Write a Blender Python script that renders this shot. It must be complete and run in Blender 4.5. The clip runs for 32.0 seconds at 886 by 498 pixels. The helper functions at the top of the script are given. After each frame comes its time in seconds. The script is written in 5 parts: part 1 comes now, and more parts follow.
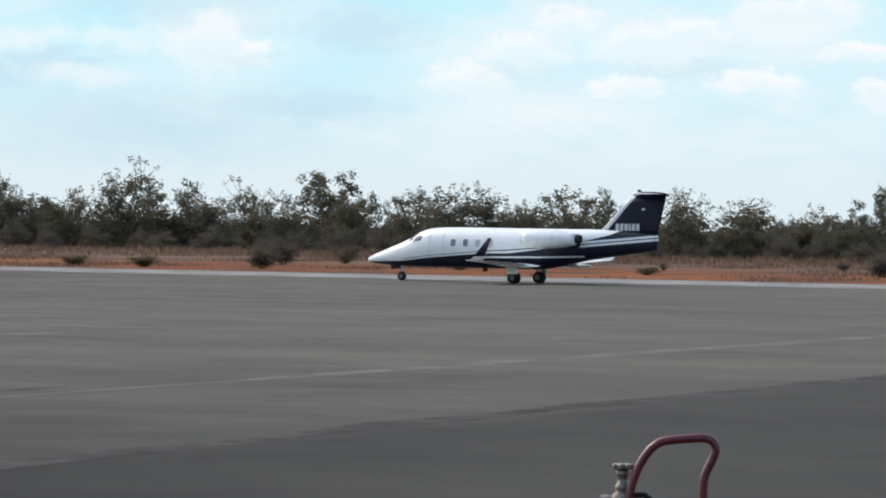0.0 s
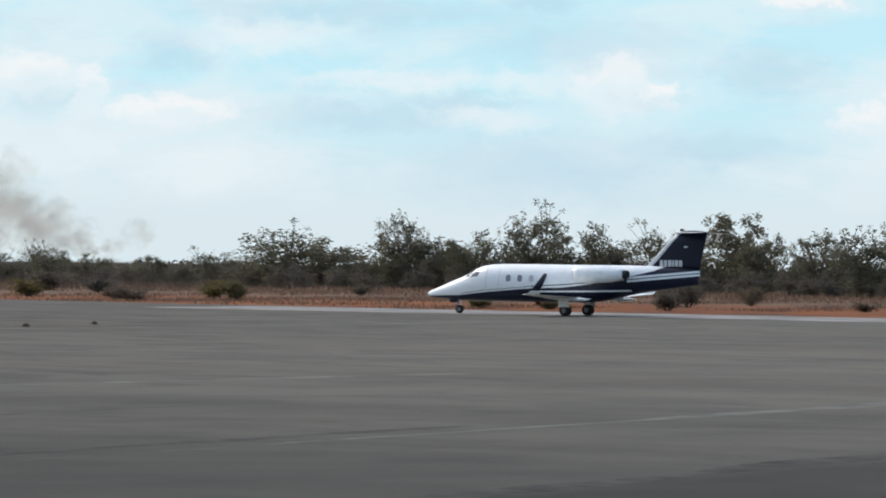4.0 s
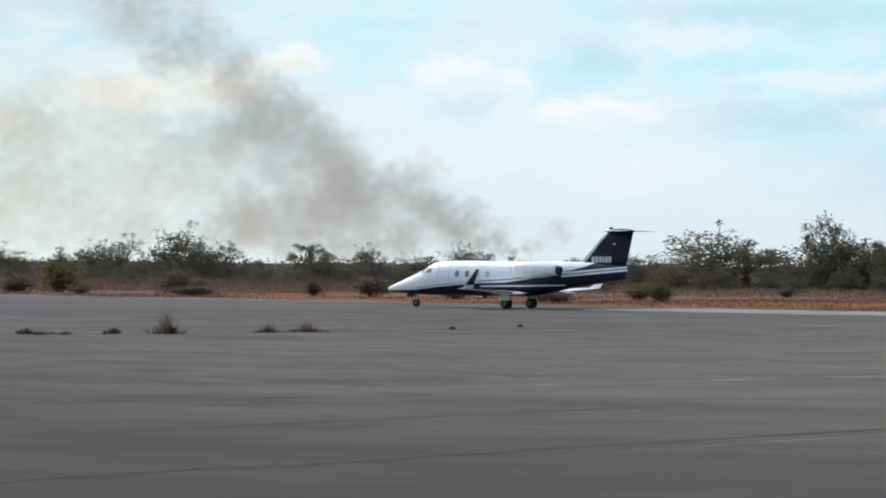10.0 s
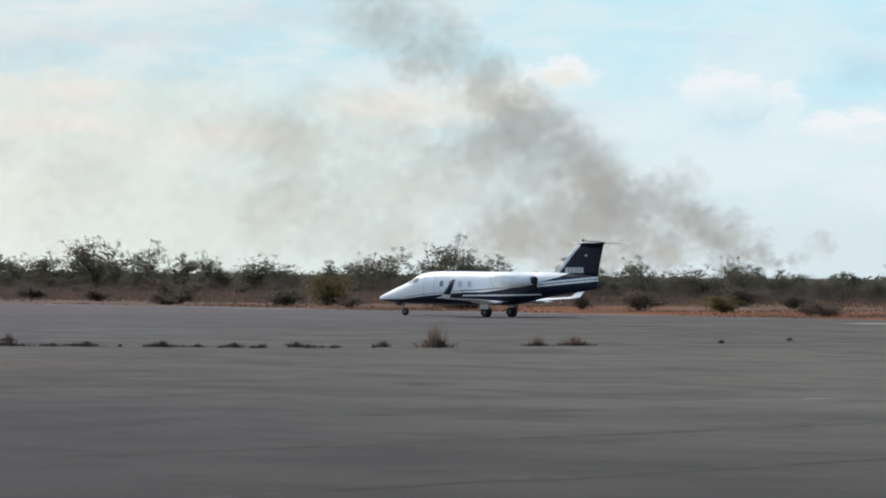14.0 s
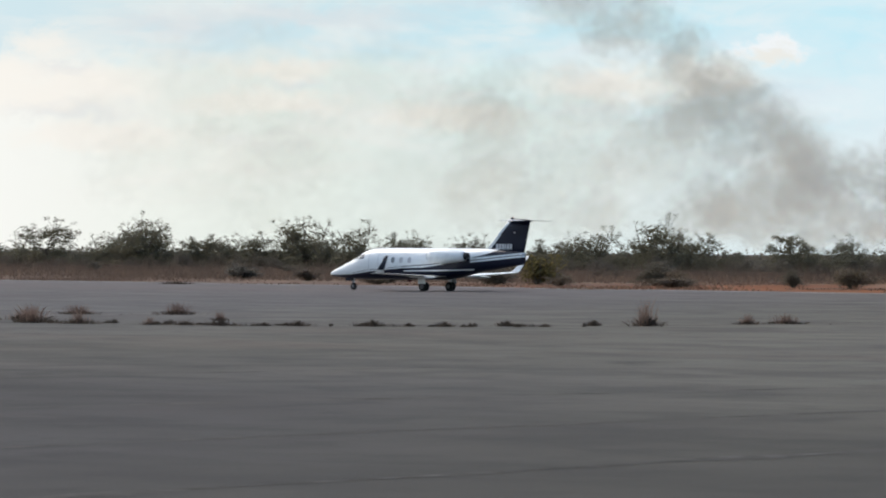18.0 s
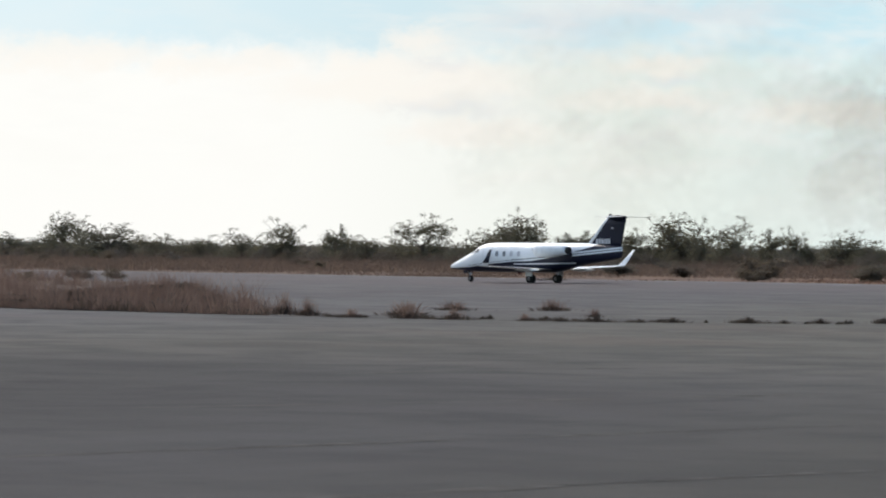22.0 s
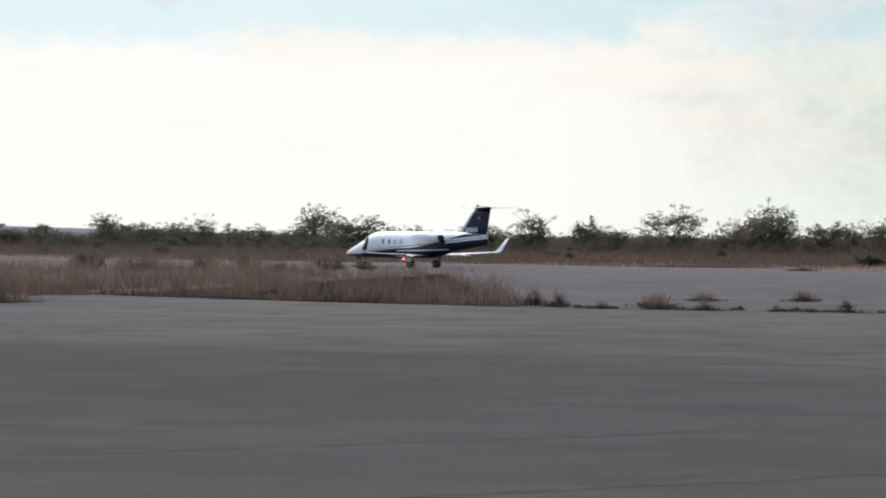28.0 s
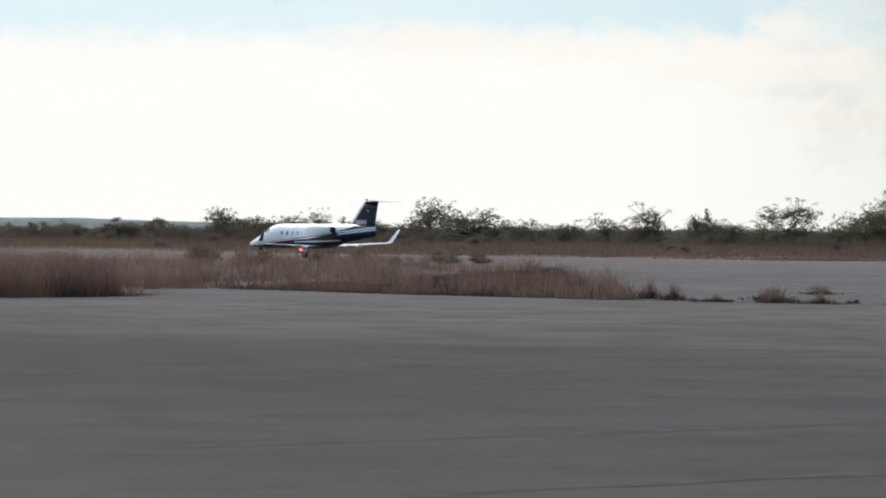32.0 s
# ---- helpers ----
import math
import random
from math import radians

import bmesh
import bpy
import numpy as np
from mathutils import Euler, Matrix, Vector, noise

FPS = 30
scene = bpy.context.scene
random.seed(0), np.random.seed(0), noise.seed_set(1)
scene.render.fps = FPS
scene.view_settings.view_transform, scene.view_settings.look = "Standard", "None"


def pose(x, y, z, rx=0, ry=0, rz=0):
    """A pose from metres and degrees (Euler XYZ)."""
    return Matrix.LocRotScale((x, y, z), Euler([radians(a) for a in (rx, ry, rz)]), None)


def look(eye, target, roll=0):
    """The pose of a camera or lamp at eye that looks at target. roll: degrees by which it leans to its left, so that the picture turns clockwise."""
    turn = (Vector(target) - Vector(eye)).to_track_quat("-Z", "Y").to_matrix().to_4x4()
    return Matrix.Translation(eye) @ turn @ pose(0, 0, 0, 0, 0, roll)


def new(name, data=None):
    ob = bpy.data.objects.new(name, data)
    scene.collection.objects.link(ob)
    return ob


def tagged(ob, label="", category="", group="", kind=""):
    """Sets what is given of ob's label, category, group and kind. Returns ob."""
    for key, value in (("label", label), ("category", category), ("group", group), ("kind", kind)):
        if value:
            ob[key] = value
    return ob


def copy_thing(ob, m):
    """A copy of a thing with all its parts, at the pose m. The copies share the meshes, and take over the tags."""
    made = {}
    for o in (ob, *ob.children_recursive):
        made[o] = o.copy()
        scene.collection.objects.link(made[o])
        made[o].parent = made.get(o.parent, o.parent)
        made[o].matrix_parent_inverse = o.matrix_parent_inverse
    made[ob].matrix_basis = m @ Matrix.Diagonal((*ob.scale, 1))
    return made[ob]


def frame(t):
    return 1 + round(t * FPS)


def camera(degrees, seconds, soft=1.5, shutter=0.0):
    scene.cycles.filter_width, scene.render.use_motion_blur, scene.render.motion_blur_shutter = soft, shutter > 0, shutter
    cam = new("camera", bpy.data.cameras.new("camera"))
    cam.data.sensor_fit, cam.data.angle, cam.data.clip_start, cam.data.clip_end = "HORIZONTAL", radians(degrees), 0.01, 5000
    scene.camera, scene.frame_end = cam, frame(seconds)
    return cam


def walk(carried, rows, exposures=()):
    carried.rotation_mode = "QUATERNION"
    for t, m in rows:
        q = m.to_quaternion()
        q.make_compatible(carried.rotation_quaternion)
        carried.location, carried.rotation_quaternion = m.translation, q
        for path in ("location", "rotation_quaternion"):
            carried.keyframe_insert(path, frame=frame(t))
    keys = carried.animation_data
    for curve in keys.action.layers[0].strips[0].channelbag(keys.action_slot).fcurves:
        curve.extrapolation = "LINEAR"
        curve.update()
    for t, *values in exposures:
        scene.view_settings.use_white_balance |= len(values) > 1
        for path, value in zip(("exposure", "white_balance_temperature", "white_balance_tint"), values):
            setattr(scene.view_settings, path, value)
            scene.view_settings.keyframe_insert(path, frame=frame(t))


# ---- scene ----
cam = camera(12.263, 32.0, soft=2.0, shutter=0.4)
EYE = (0.0, 0.0, 3.094)

# seconds, pan to the left of +y, tilt, lean (degrees)
PAN = [
    (0, 23.481, -0.425, 0.842), (0.5, 24.004, -0.336, 0.793), (1, 24.736, -0.210, 0.666), (1.5, 25.597, -0.112, 0.627),
    (2, 26.500, -0.041, 0.618), (2.5, 27.404, -0.017, 0.722), (3, 28.176, 0.011, 0.710), (3.5, 28.736, 0.051, 0.704),
    (5.5, 29.871, 0.119, 0.685), (6, 30.267, 0.099, 0.638), (6.5, 30.812, 0.077, 0.655), (7, 31.503, 0.059, 0.647),
    (7.5, 32.199, 0.047, 0.598), (8, 32.856, 0.036, 0.627), (8.5, 33.454, 0.024, 0.592), (9, 34.005, 0.015, 0.583),
    (9.5, 34.509, 0.023, 0.568), (10, 35.012, 0.057, 0.517), (10.5, 35.519, 0.108, 0.514), (11, 36.021, 0.160, 0.476),
    (11.5, 36.526, 0.207, 0.529), (12, 37.020, 0.238, 0.492), (12.5, 37.458, 0.237, 0.502), (13, 37.898, 0.231, 0.469),
    (13.5, 38.333, 0.220, 0.527), (14, 38.743, 0.212, 0.502), (14.5, 39.130, 0.204, 0.461), (16.5, 40.555, 0.138, 0.391),
    (17, 40.909, 0.074, 0.387), (17.5, 41.265, -0.014, 0.313), (18, 41.659, -0.101, 0.312), (18.5, 42.085, -0.187, 0.243),
    (19, 42.663, -0.228, 0.274), (19.5, 43.358, -0.231, 0.246), (20, 44.061, -0.221, 0.235), (20.5, 44.765, -0.212, 0.313),
    (21, 45.471, -0.201, 0.330), (21.5, 46.171, -0.189, 0.351), (22, 46.867, -0.181, 0.385), (22.5, 47.457, -0.173, 0.440),
    (23, 47.916, -0.168, 0.515), (23.5, 48.257, -0.169, 0.522), (24, 48.465, -0.169, 0.541), (24.5, 48.604, -0.176, 0.577),
    (26.5, 49.341, -0.258, 0.366), (27, 49.619, -0.278, 0.288), (27.5, 49.949, -0.302, 0.287), (28, 50.339, -0.321, 0.222),
    (28.5, 50.780, -0.338, 0.179), (29, 51.215, -0.353, 0.142), (29.5, 51.524, -0.368, 0.188), (30, 51.705, -0.382, 0.190),
    (30.5, 51.778, -0.394, 0.188), (31, 51.831, -0.410, 0.224), (31.5, 51.878, -0.424, 0.251), (32, 51.936, -0.418, 0.187),
]
# the holder still shifts to the right and down during the first second and a half
SHIFT = {0: 1.0, 0.5: 0.78, 1: 0.22}


def stand(t, pan, tilt, lean):
    k = SHIFT.get(t, 0.0)
    eye = (EYE[0] - 0.134 * k, EYE[1] - 0.060 * k, EYE[2] + 0.070 * k)
    return pose(*eye, 90 + tilt - 0.016 * k, 0, pan - 0.034 * k) @ pose(0, 0, 0, 0, 0, lean)


walk(cam, [(row[0], stand(*row)) for row in PAN],
     exposures=[(0, 0.05), (2, 0.0), (6, -0.04), (9, 0.0), (10, 0.03), (11, 0.06), (12, 0.09), (13, -0.06), (14.5, -0.05), (17, -0.04), (20, -0.04), (22, 0.0), (32, 0.0)])

# ---- light ----
SKY = 0.215
SUN_AZ, SUN_EL = 78.0, 42.0      # degrees left of +y, degrees up


def direction(az, el):
    a, e = radians(az), radians(el)
    return Vector((-math.sin(a) * math.cos(e), math.cos(a) * math.cos(e), math.sin(e)))


sun = new("sun", bpy.data.lights.new("sun", "SUN"))
sun.data.energy, sun.data.angle, sun.data.color = 1.8, radians(4), (1.0, 0.95, 0.87)
sun.matrix_world = look(direction(SUN_AZ, SUN_EL) * 100, (0, 0, 0))


class Nodes:
    """Short calls for building a node tree."""

    def __init__(self, tree):
        self.tree = tree
        tree.nodes.clear()

    def add(self, kind):
        return self.tree.nodes.new(kind)

    def join(self, a, b):
        self.tree.links.new(a, b)

    def put(self, socket, value):
        if isinstance(value, bpy.types.NodeSocket):
            self.join(value, socket)
        else:
            socket.default_value = value

    def math(self, op, a, b=0.0, c=0.0, clamp=False):
        node = self.add("ShaderNodeMath")
        node.operation, node.use_clamp = op, clamp
        for socket, value in zip(node.inputs, (a, b, c)):
            self.put(socket, value)
        return node.outputs[0]

    def mix(self, fac, a, b, blend="MIX"):
        node = self.add("ShaderNodeMix")
        node.data_type, node.blend_type = "RGBA", blend
        self.put(node.inputs[0], fac)
        self.put(node.inputs[6], a)
        self.put(node.inputs[7], b)
        return node.outputs[2]

    def span(self, value, a, b, c=0.0, d=1.0, kind="SMOOTHSTEP"):
        node = self.add("ShaderNodeMapRange")
        node.interpolation_type = kind
        for socket, v in zip(node.inputs, (value, a, b, c, d)):
            self.put(socket, v)
        return node.outputs[0]

    def noise(self, vector, scale, detail=4.0, rough=0.55, distort=0.0):
        node = self.add("ShaderNodeTexNoise")
        self.put(node.inputs["Vector"], vector)
        self.put(node.inputs["Scale"], scale)
        self.put(node.inputs["Detail"], detail)
        self.put(node.inputs["Roughness"], rough)
        self.put(node.inputs["Distortion"], distort)
        return node.outputs[0]

    def scaled(self, vector, sx, sy, sz, loc=(0, 0, 0)):
        node = self.add("ShaderNodeMapping")
        self.put(node.inputs[0], vector)
        node.inputs["Location"].default_value = loc
        node.inputs["Scale"].default_value = (sx, sy, sz)
        return node.outputs[0]

    def ramp(self, fac, stops, mode="LINEAR"):
        node = self.add("ShaderNodeValToRGB")
        ramp = node.color_ramp
        ramp.interpolation = mode
        while len(ramp.elements) < len(stops):
            ramp.elements.new(0.5)
        for el, (p, col) in zip(ramp.elements, stops):
            el.position = p
            el.color = (*col, 1) if not isinstance(col, float) else (col, col, col, 1)
        self.put(node.inputs[0], fac)
        return node.outputs[0]


# clouds: degrees left of +y, degrees up, half width, half height
HEAPS = [(21.75, 2.67, 0.40, 0.24), (22.4, 2.30, 0.50, 0.25), (23.1, 1.90, 0.50, 0.20), (20.65, 2.41, 0.75, 0.26), (20.0, 2.60, 0.45, 0.20), (18.7, 2.78, 0.65, 0.30), (18.2, 2.94, 0.40, 0.20),
         (17.7, 2.36, 0.55, 0.15), (19.1, 1.92, 0.55, 0.15), (17.4, 1.78, 0.30, 0.20), (20.9, 1.86, 0.45, 0.13), (26.75, 2.35, 0.45, 0.36), (26.1, 2.28, 0.28, 0.15),
         (24.1, 3.57, 0.50, 0.10), (34.85, 2.42, 0.55, 0.25), (34.05, 2.20, 0.22, 0.33), (32.9, 1.95, 0.75, 0.17),
         (37.1, 2.64, 0.42, 0.18)]
THIN = [(29.8, 2.44, 1.40, 0.11), (28.05, 2.42, 0.50, 0.12), (31.7, 3.01, 1.20, 0.22), (28.5, 1.90, 0.65, 0.16), (34.6, 1.45, 1.5, 0.40), (32.6, 1.2, 1.2, 0.35), (22.0, 1.5, 1.2, 0.25), (36.2, 2.0, 0.9, 0.3)]
CREAM = [(39.3, 2.18, 0.95, 0.19), (38.05, 2.32, 0.55, 0.24), (37.1, 2.60, 0.30, 0.10), (43.9, 2.36, 0.55, 0.12), (47.6, 2.05, 1.30, 0.22), (46.7, 2.15, 0.80, 0.22), (52.4, 2.48, 0.80, 0.20),
         (51.7, 2.49, 0.70, 0.17), (50.3, 2.36, 0.70, 0.16), (49.4, 2.42, 0.50, 0.14), (47.8, 2.32, 0.65, 0.17), (47.2, 2.68, 0.40, 0.22), (46.4, 1.43, 0.95, 0.16), (44.2, 1.9, 0.9, 0.13), (41.6, 1.75, 0.8, 0.15)]
SHADES = [(26.35, 2.17, 0.50, 0.08), (28.9, 2.12, 0.80, 0.10), (30.5, 3.35, 1.90, 0.20), (27.8, 3.52, 0.45, 0.15), (32.85, 2.84, 0.42, 0.25), (34.7, 2.09, 0.42, 0.20), (30.2, 1.88, 1.60, 0.17),
          (36.7, 2.12, 0.60, 0.15), (40.5, 3.42, 1.60, 0.15), (46.87, 1.80, 0.70, 0.10), (43.7, 2.21, 0.31, 0.09), (46.95, 2.37, 0.35, 0.08), (43.4, 3.12, 1.50, 0.13), 
          (53.9, 3.13, 0.55, 0.08), (20.3, 2.12, 0.90, 0.10), (22.6, 2.02, 0.5, 0.08), (45.3, 3.0, 0.8, 0.2), (25.6, 1.5, 1.2, 0.22), (27.6, 1.2, 1.7, 0.45), (27.2, 2.95, 1.2, 0.25), (24.6, 2.6, 0.7, 0.3)]


def sky_world():
    world = bpy.data.worlds.new("sky")
    scene.world = world
    world.use_nodes = True
    n = Nodes(world.node_tree)
    coord = n.add("ShaderNodeTexCoord").outputs["Generated"]
    sep = n.add("ShaderNodeSeparateXYZ")
    n.join(coord, sep.inputs[0])
    x, y, z = sep.outputs
    az = n.math("MULTIPLY", n.math("ARCTAN2", n.math("MULTIPLY", x, -1.0), y), 57.2958)
    el = n.math("MULTIPLY", n.math("ARCSINE", z), 57.2958)
    sky = n.add("ShaderNodeTexSky")
    sky.sky_type, sky.sun_disc = "NISHITA", False
    sky.sun_elevation, sky.sun_rotation = radians(SUN_EL), radians(-SUN_AZ)
    sky.air_density, sky.dust_density = 1.2, 2.5
    clear = n.mix(1.0, sky.outputs[0], (SKY, SKY, SKY, 1), "MULTIPLY")

    def joined(a, b):
        node = n.add("ShaderNodeCombineXYZ")
        n.join(a, node.inputs[0])
        n.join(b, node.inputs[1])
        return node.outputs[0]
    deg = joined(az, el)
    wisp = n.noise(n.scaled(deg, 0.45, 1.3, 1), 1.0, 6.0, 0.58, 0.4)
    streak = n.noise(n.scaled(deg, 0.7, 3.2, 1, (2.0, 6.0, 0)), 1.0, 5.0, 0.55, 0.5)
    curl = n.noise(n.scaled(deg, 2.2, 2.8, 1, (5.0, 1.0, 0)), 1.0, 6.0, 0.62, 0.2)
    curl2 = n.noise(n.scaled(deg, 2.0, 3.0, 1, (-3.0, 8.0, 0)), 1.0, 6.0, 0.62, 0.2)
    # haze: cyan-blue away from the sun, white towards it
    toward = n.span(az, 33.0, 47.0)
    low = n.span(el, 0.3, 2.6)
    blue = n.mix(low, (0.72, 0.83, 0.88, 1), (0.565, 0.865, 0.97, 1))
    edge = n.math("ADD", el, n.math("MULTIPLY", n.math("SUBTRACT", curl, 0.5), 0.7))
    bright = n.mix(n.span(az, 42.0, 50.0), (0.80, 0.86, 0.79, 1), (1.0, 0.995, 0.96, 1))
    white = n.mix(n.span(edge, 2.25, 2.85), bright, n.mix(n.span(az, 44, 54), (0.62, 0.79, 0.85, 1), (0.76, 0.90, 0.95, 1)))
    haze = n.mix(toward, blue, white)
    veil = n.math("MULTIPLY", n.span(wisp, 0.42, 0.66, 0.0, 0.60), n.span(el, 0.2, 1.0))
    calm = n.span(az, 44.0, 50.0, 1.0, 0.25)
    haze = n.mix(n.math("MULTIPLY", veil, calm), haze, n.mix(toward, (0.80, 0.89, 0.93, 1), (0.93, 0.91, 0.86, 1)))
    haze = n.mix(n.math("MULTIPLY", n.math("MULTIPLY", n.span(streak, 0.50, 0.70, 0.0, 0.45), calm), n.span(el, 0.5, 1.5)), haze, n.mix(toward, (0.62, 0.79, 0.89, 1), (0.90, 0.90, 0.88, 1)))
    # heaps with curled rims
    az2 = n.math("ADD", az, n.math("MULTIPLY", n.math("SUBTRACT", curl, 0.5), 1.1))
    el2 = n.math("ADD", el, n.math("MULTIPLY", n.math("SUBTRACT", curl2, 0.5), 0.62))
    bent = joined(az2, el2)

    def heaps(rows, lift=0.0):
        best = None
        for a, e, rx, ry in rows:
            local = n.add("ShaderNodeVectorMath")
            local.operation = "MULTIPLY_ADD"
            n.join(bent, local.inputs[0])
            local.inputs[1].default_value = (1 / rx, 1 / ry, 0)
            local.inputs[2].default_value = (-a / rx, (lift - e) / ry, 0)
            far = n.add("ShaderNodeVectorMath")
            far.operation = "LENGTH"
            n.join(local.outputs[0], far.inputs[0])
            best = far.outputs["Value"] if best is None else n.math("MINIMUM", best, far.outputs["Value"])
        return best
    dim = n.span(heaps(SHADES), 1.9, 0.2, 0.0, 0.55)
    near = n.mix(dim, haze, n.mix(toward, (0.50, 0.71, 0.84, 1), (0.74, 0.76, 0.78, 1)))
    near = n.mix(n.span(heaps(THIN), 1.8, 0.3, 0.0, 0.58), near, (0.88, 0.93, 0.955, 1))
    heap = heaps(HEAPS)
    near = n.mix(n.span(heap, 3.6, 0.9, 0.0, 0.42), near, (0.82, 0.90, 0.94, 1))
    body = n.span(heaps(HEAPS, 0.16), 1.7, 0.6, 0.92, 0.34)
    near = n.mix(n.math("MULTIPLY", n.span(heap, 1.55, 0.75), body), near, (0.93, 0.95, 0.965, 1))
    near = n.mix(n.span(heaps(CREAM), 1.9, 0.4, 0.0, 0.72), near, n.mix(n.span(az, 40, 50), (0.90, 0.85, 0.77, 1), (0.99, 0.945, 0.88, 1)))
    full = n.mix(n.span(el, 5.0, 16.0), near, clear)
    back = n.add("ShaderNodeBackground")
    n.put(back.inputs[0], full)
    back.inputs[1].default_value = 1.0
    out = n.add("ShaderNodeOutputWorld")
    n.join(back.outputs[0], out.inputs[0])


sky_world()
scene.cycles.transparent_max_bounces = 48

# ---- materials ----


def material(name, build):
    mat = bpy.data.materials.new(name)
    mat.use_nodes = True
    n = Nodes(mat.node_tree)
    bsdf = n.add("ShaderNodeBsdfPrincipled")
    out = n.add("ShaderNodeOutputMaterial")
    n.join(bsdf.outputs[0], out.inputs[0])
    build(n, bsdf, out)
    return mat


def bumped(n, bsdf, height, strength, distance):
    b = n.add("ShaderNodeBump")
    b.inputs["Strength"].default_value = strength
    b.inputs["Distance"].default_value = distance
    n.put(b.inputs["Height"], height)
    n.join(b.outputs[0], bsdf.inputs["Normal"])


def place(n):
    return n.add("ShaderNodeNewGeometry").outputs["Position"]


def asphalt(n, bsdf, out):
    p = place(n)
    sep = n.add("ShaderNodeSeparateXYZ")
    n.join(p, sep.inputs[0])
    broad = n.noise(n.scaled(p, 0.018, 0.050, 0.1), 1.0, 5.0, 0.6, 0.6)
    mid = n.noise(n.scaled(p, 0.075, 0.15, 0.1), 1.0, 4.0, 0.55, 0.8)
    cross = n.noise(n.scaled(p, 0.14, 0.016, 0.1), 1.0, 4.0, 0.55, 0.3)
    fine = n.noise(n.scaled(p, 0.80, 0.62, 1.0), 1.0, 4.0, 0.6, 0.6)
    grit = n.noise(p, 60.0, 2.0)
    base = n.ramp(broad, [(0.30, (0.110, 0.108, 0.095)), (0.5, (0.138, 0.135, 0.117)), (0.70, (0.168, 0.163, 0.141))])
    base = n.mix(n.span(mid, 0.40, 0.66, 0, 0.50), base, (0.083, 0.081, 0.074, 1))
    base = n.mix(n.span(cross, 0.45, 0.70, 0, 0.28), base, (0.072, 0.070, 0.068, 1))
    base = n.mix(n.span(fine, 0.50, 0.68, 0, 0.16), base, (0.150, 0.146, 0.127, 1))
    base = n.mix(n.span(fine, 0.48, 0.32, 0, 0.18), base, (0.066, 0.064, 0.063, 1))
    # worn wheel tracks and drag marks along the taxiing direction
    streak = n.noise(n.scaled(p, 0.10, 0.22, 1.0, (11, 5, 0)), 1.0, 3.0, 0.55, 0.9)
    base = n.mix(n.span(streak, 0.48, 0.70, 0, 0.22), base, (0.062, 0.060, 0.060, 1))
    base = n.mix(n.span(streak, 0.46, 0.28, 0, 0.15), base, (0.160, 0.155, 0.136, 1))
    rough = n.span(n.math("ADD", sep.outputs[0], n.math("MULTIPLY", sep.outputs[1], 0.3)), -8.0, -45.0, 0.35, 1.0)
    scuff = n.noise(n.scaled(p, 0.36, 0.40, 1.0, (3, 25, 0)), 1.0, 3.0, 0.55, 0.9)
    base = n.mix(n.math("MULTIPLY", n.span(scuff, 0.54, 0.68, 0, 0.38), rough), base, (0.052, 0.051, 0.052, 1))
    blotch = n.noise(n.scaled(p, 0.30, 0.30, 1.0, (7, 31, 0)), 1.0, 2.5, 0.5, 0.5)
    base = n.mix(n.math("MULTIPLY", n.span(blotch, 0.50, 0.66, 0, 0.50), rough), base, (0.060, 0.059, 0.060, 1))
    base = n.mix(n.math("MULTIPLY", n.span(blotch, 0.47, 0.33, 0, 0.36), rough), base, (0.165, 0.160, 0.146, 1))
    dust = n.noise(n.scaled(p, 0.03, 0.05, 1, (40, 3, 0)), 1.0, 4.0, 0.6, 0.5)
    base = n.mix(n.span(dust, 0.50, 0.72, 0, 0.4), base, (0.150, 0.118, 0.100, 1))
    blown = n.math("MULTIPLY", n.span(sep.outputs[1], 150.0, 190.0), n.span(sep.outputs[0], -95.0, -200.0, 0.0, 0.45))
    base = n.mix(blown, base, (0.200, 0.168, 0.148, 1))
    # newer, darker surfacing east of the tar seam; the asphalt is also darker in the west and close by
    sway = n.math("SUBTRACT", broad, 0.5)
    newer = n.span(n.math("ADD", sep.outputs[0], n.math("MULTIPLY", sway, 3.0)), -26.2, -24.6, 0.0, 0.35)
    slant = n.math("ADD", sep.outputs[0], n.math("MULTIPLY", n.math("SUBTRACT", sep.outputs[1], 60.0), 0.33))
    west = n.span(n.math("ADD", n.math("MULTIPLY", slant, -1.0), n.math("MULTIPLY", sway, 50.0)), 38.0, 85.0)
    # grazing sky sheen grows with distance: painted in as darker near asphalt
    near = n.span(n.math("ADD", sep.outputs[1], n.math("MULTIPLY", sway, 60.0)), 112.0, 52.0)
    # a further darker stretch close by in the west
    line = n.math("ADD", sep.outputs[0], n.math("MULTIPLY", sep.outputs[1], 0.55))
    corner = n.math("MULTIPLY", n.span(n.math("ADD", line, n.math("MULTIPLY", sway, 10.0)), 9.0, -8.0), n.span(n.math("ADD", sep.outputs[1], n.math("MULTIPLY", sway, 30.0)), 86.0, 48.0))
    darkening = n.math("ADD", n.math("MULTIPLY", west, 0.20), n.math("MULTIPLY", near, 0.19))
    darkening = n.math("ADD", darkening, n.math("MULTIPLY", corner, 0.33))
    lightness = n.math("SUBTRACT", n.math("SUBTRACT", 0.94, newer), darkening)
    lightness_rgb = n.add("ShaderNodeCombineColor")
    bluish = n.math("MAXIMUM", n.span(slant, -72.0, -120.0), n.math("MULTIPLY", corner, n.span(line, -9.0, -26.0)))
    n.join(n.math("MULTIPLY", lightness, n.span(bluish, 0, 1, 1.045, 1.0, "LINEAR")), lightness_rgb.inputs[0])
    n.join(n.math("MULTIPLY", lightness, n.span(bluish, 0, 1, 1.0, 0.97, "LINEAR")), lightness_rgb.inputs[1])
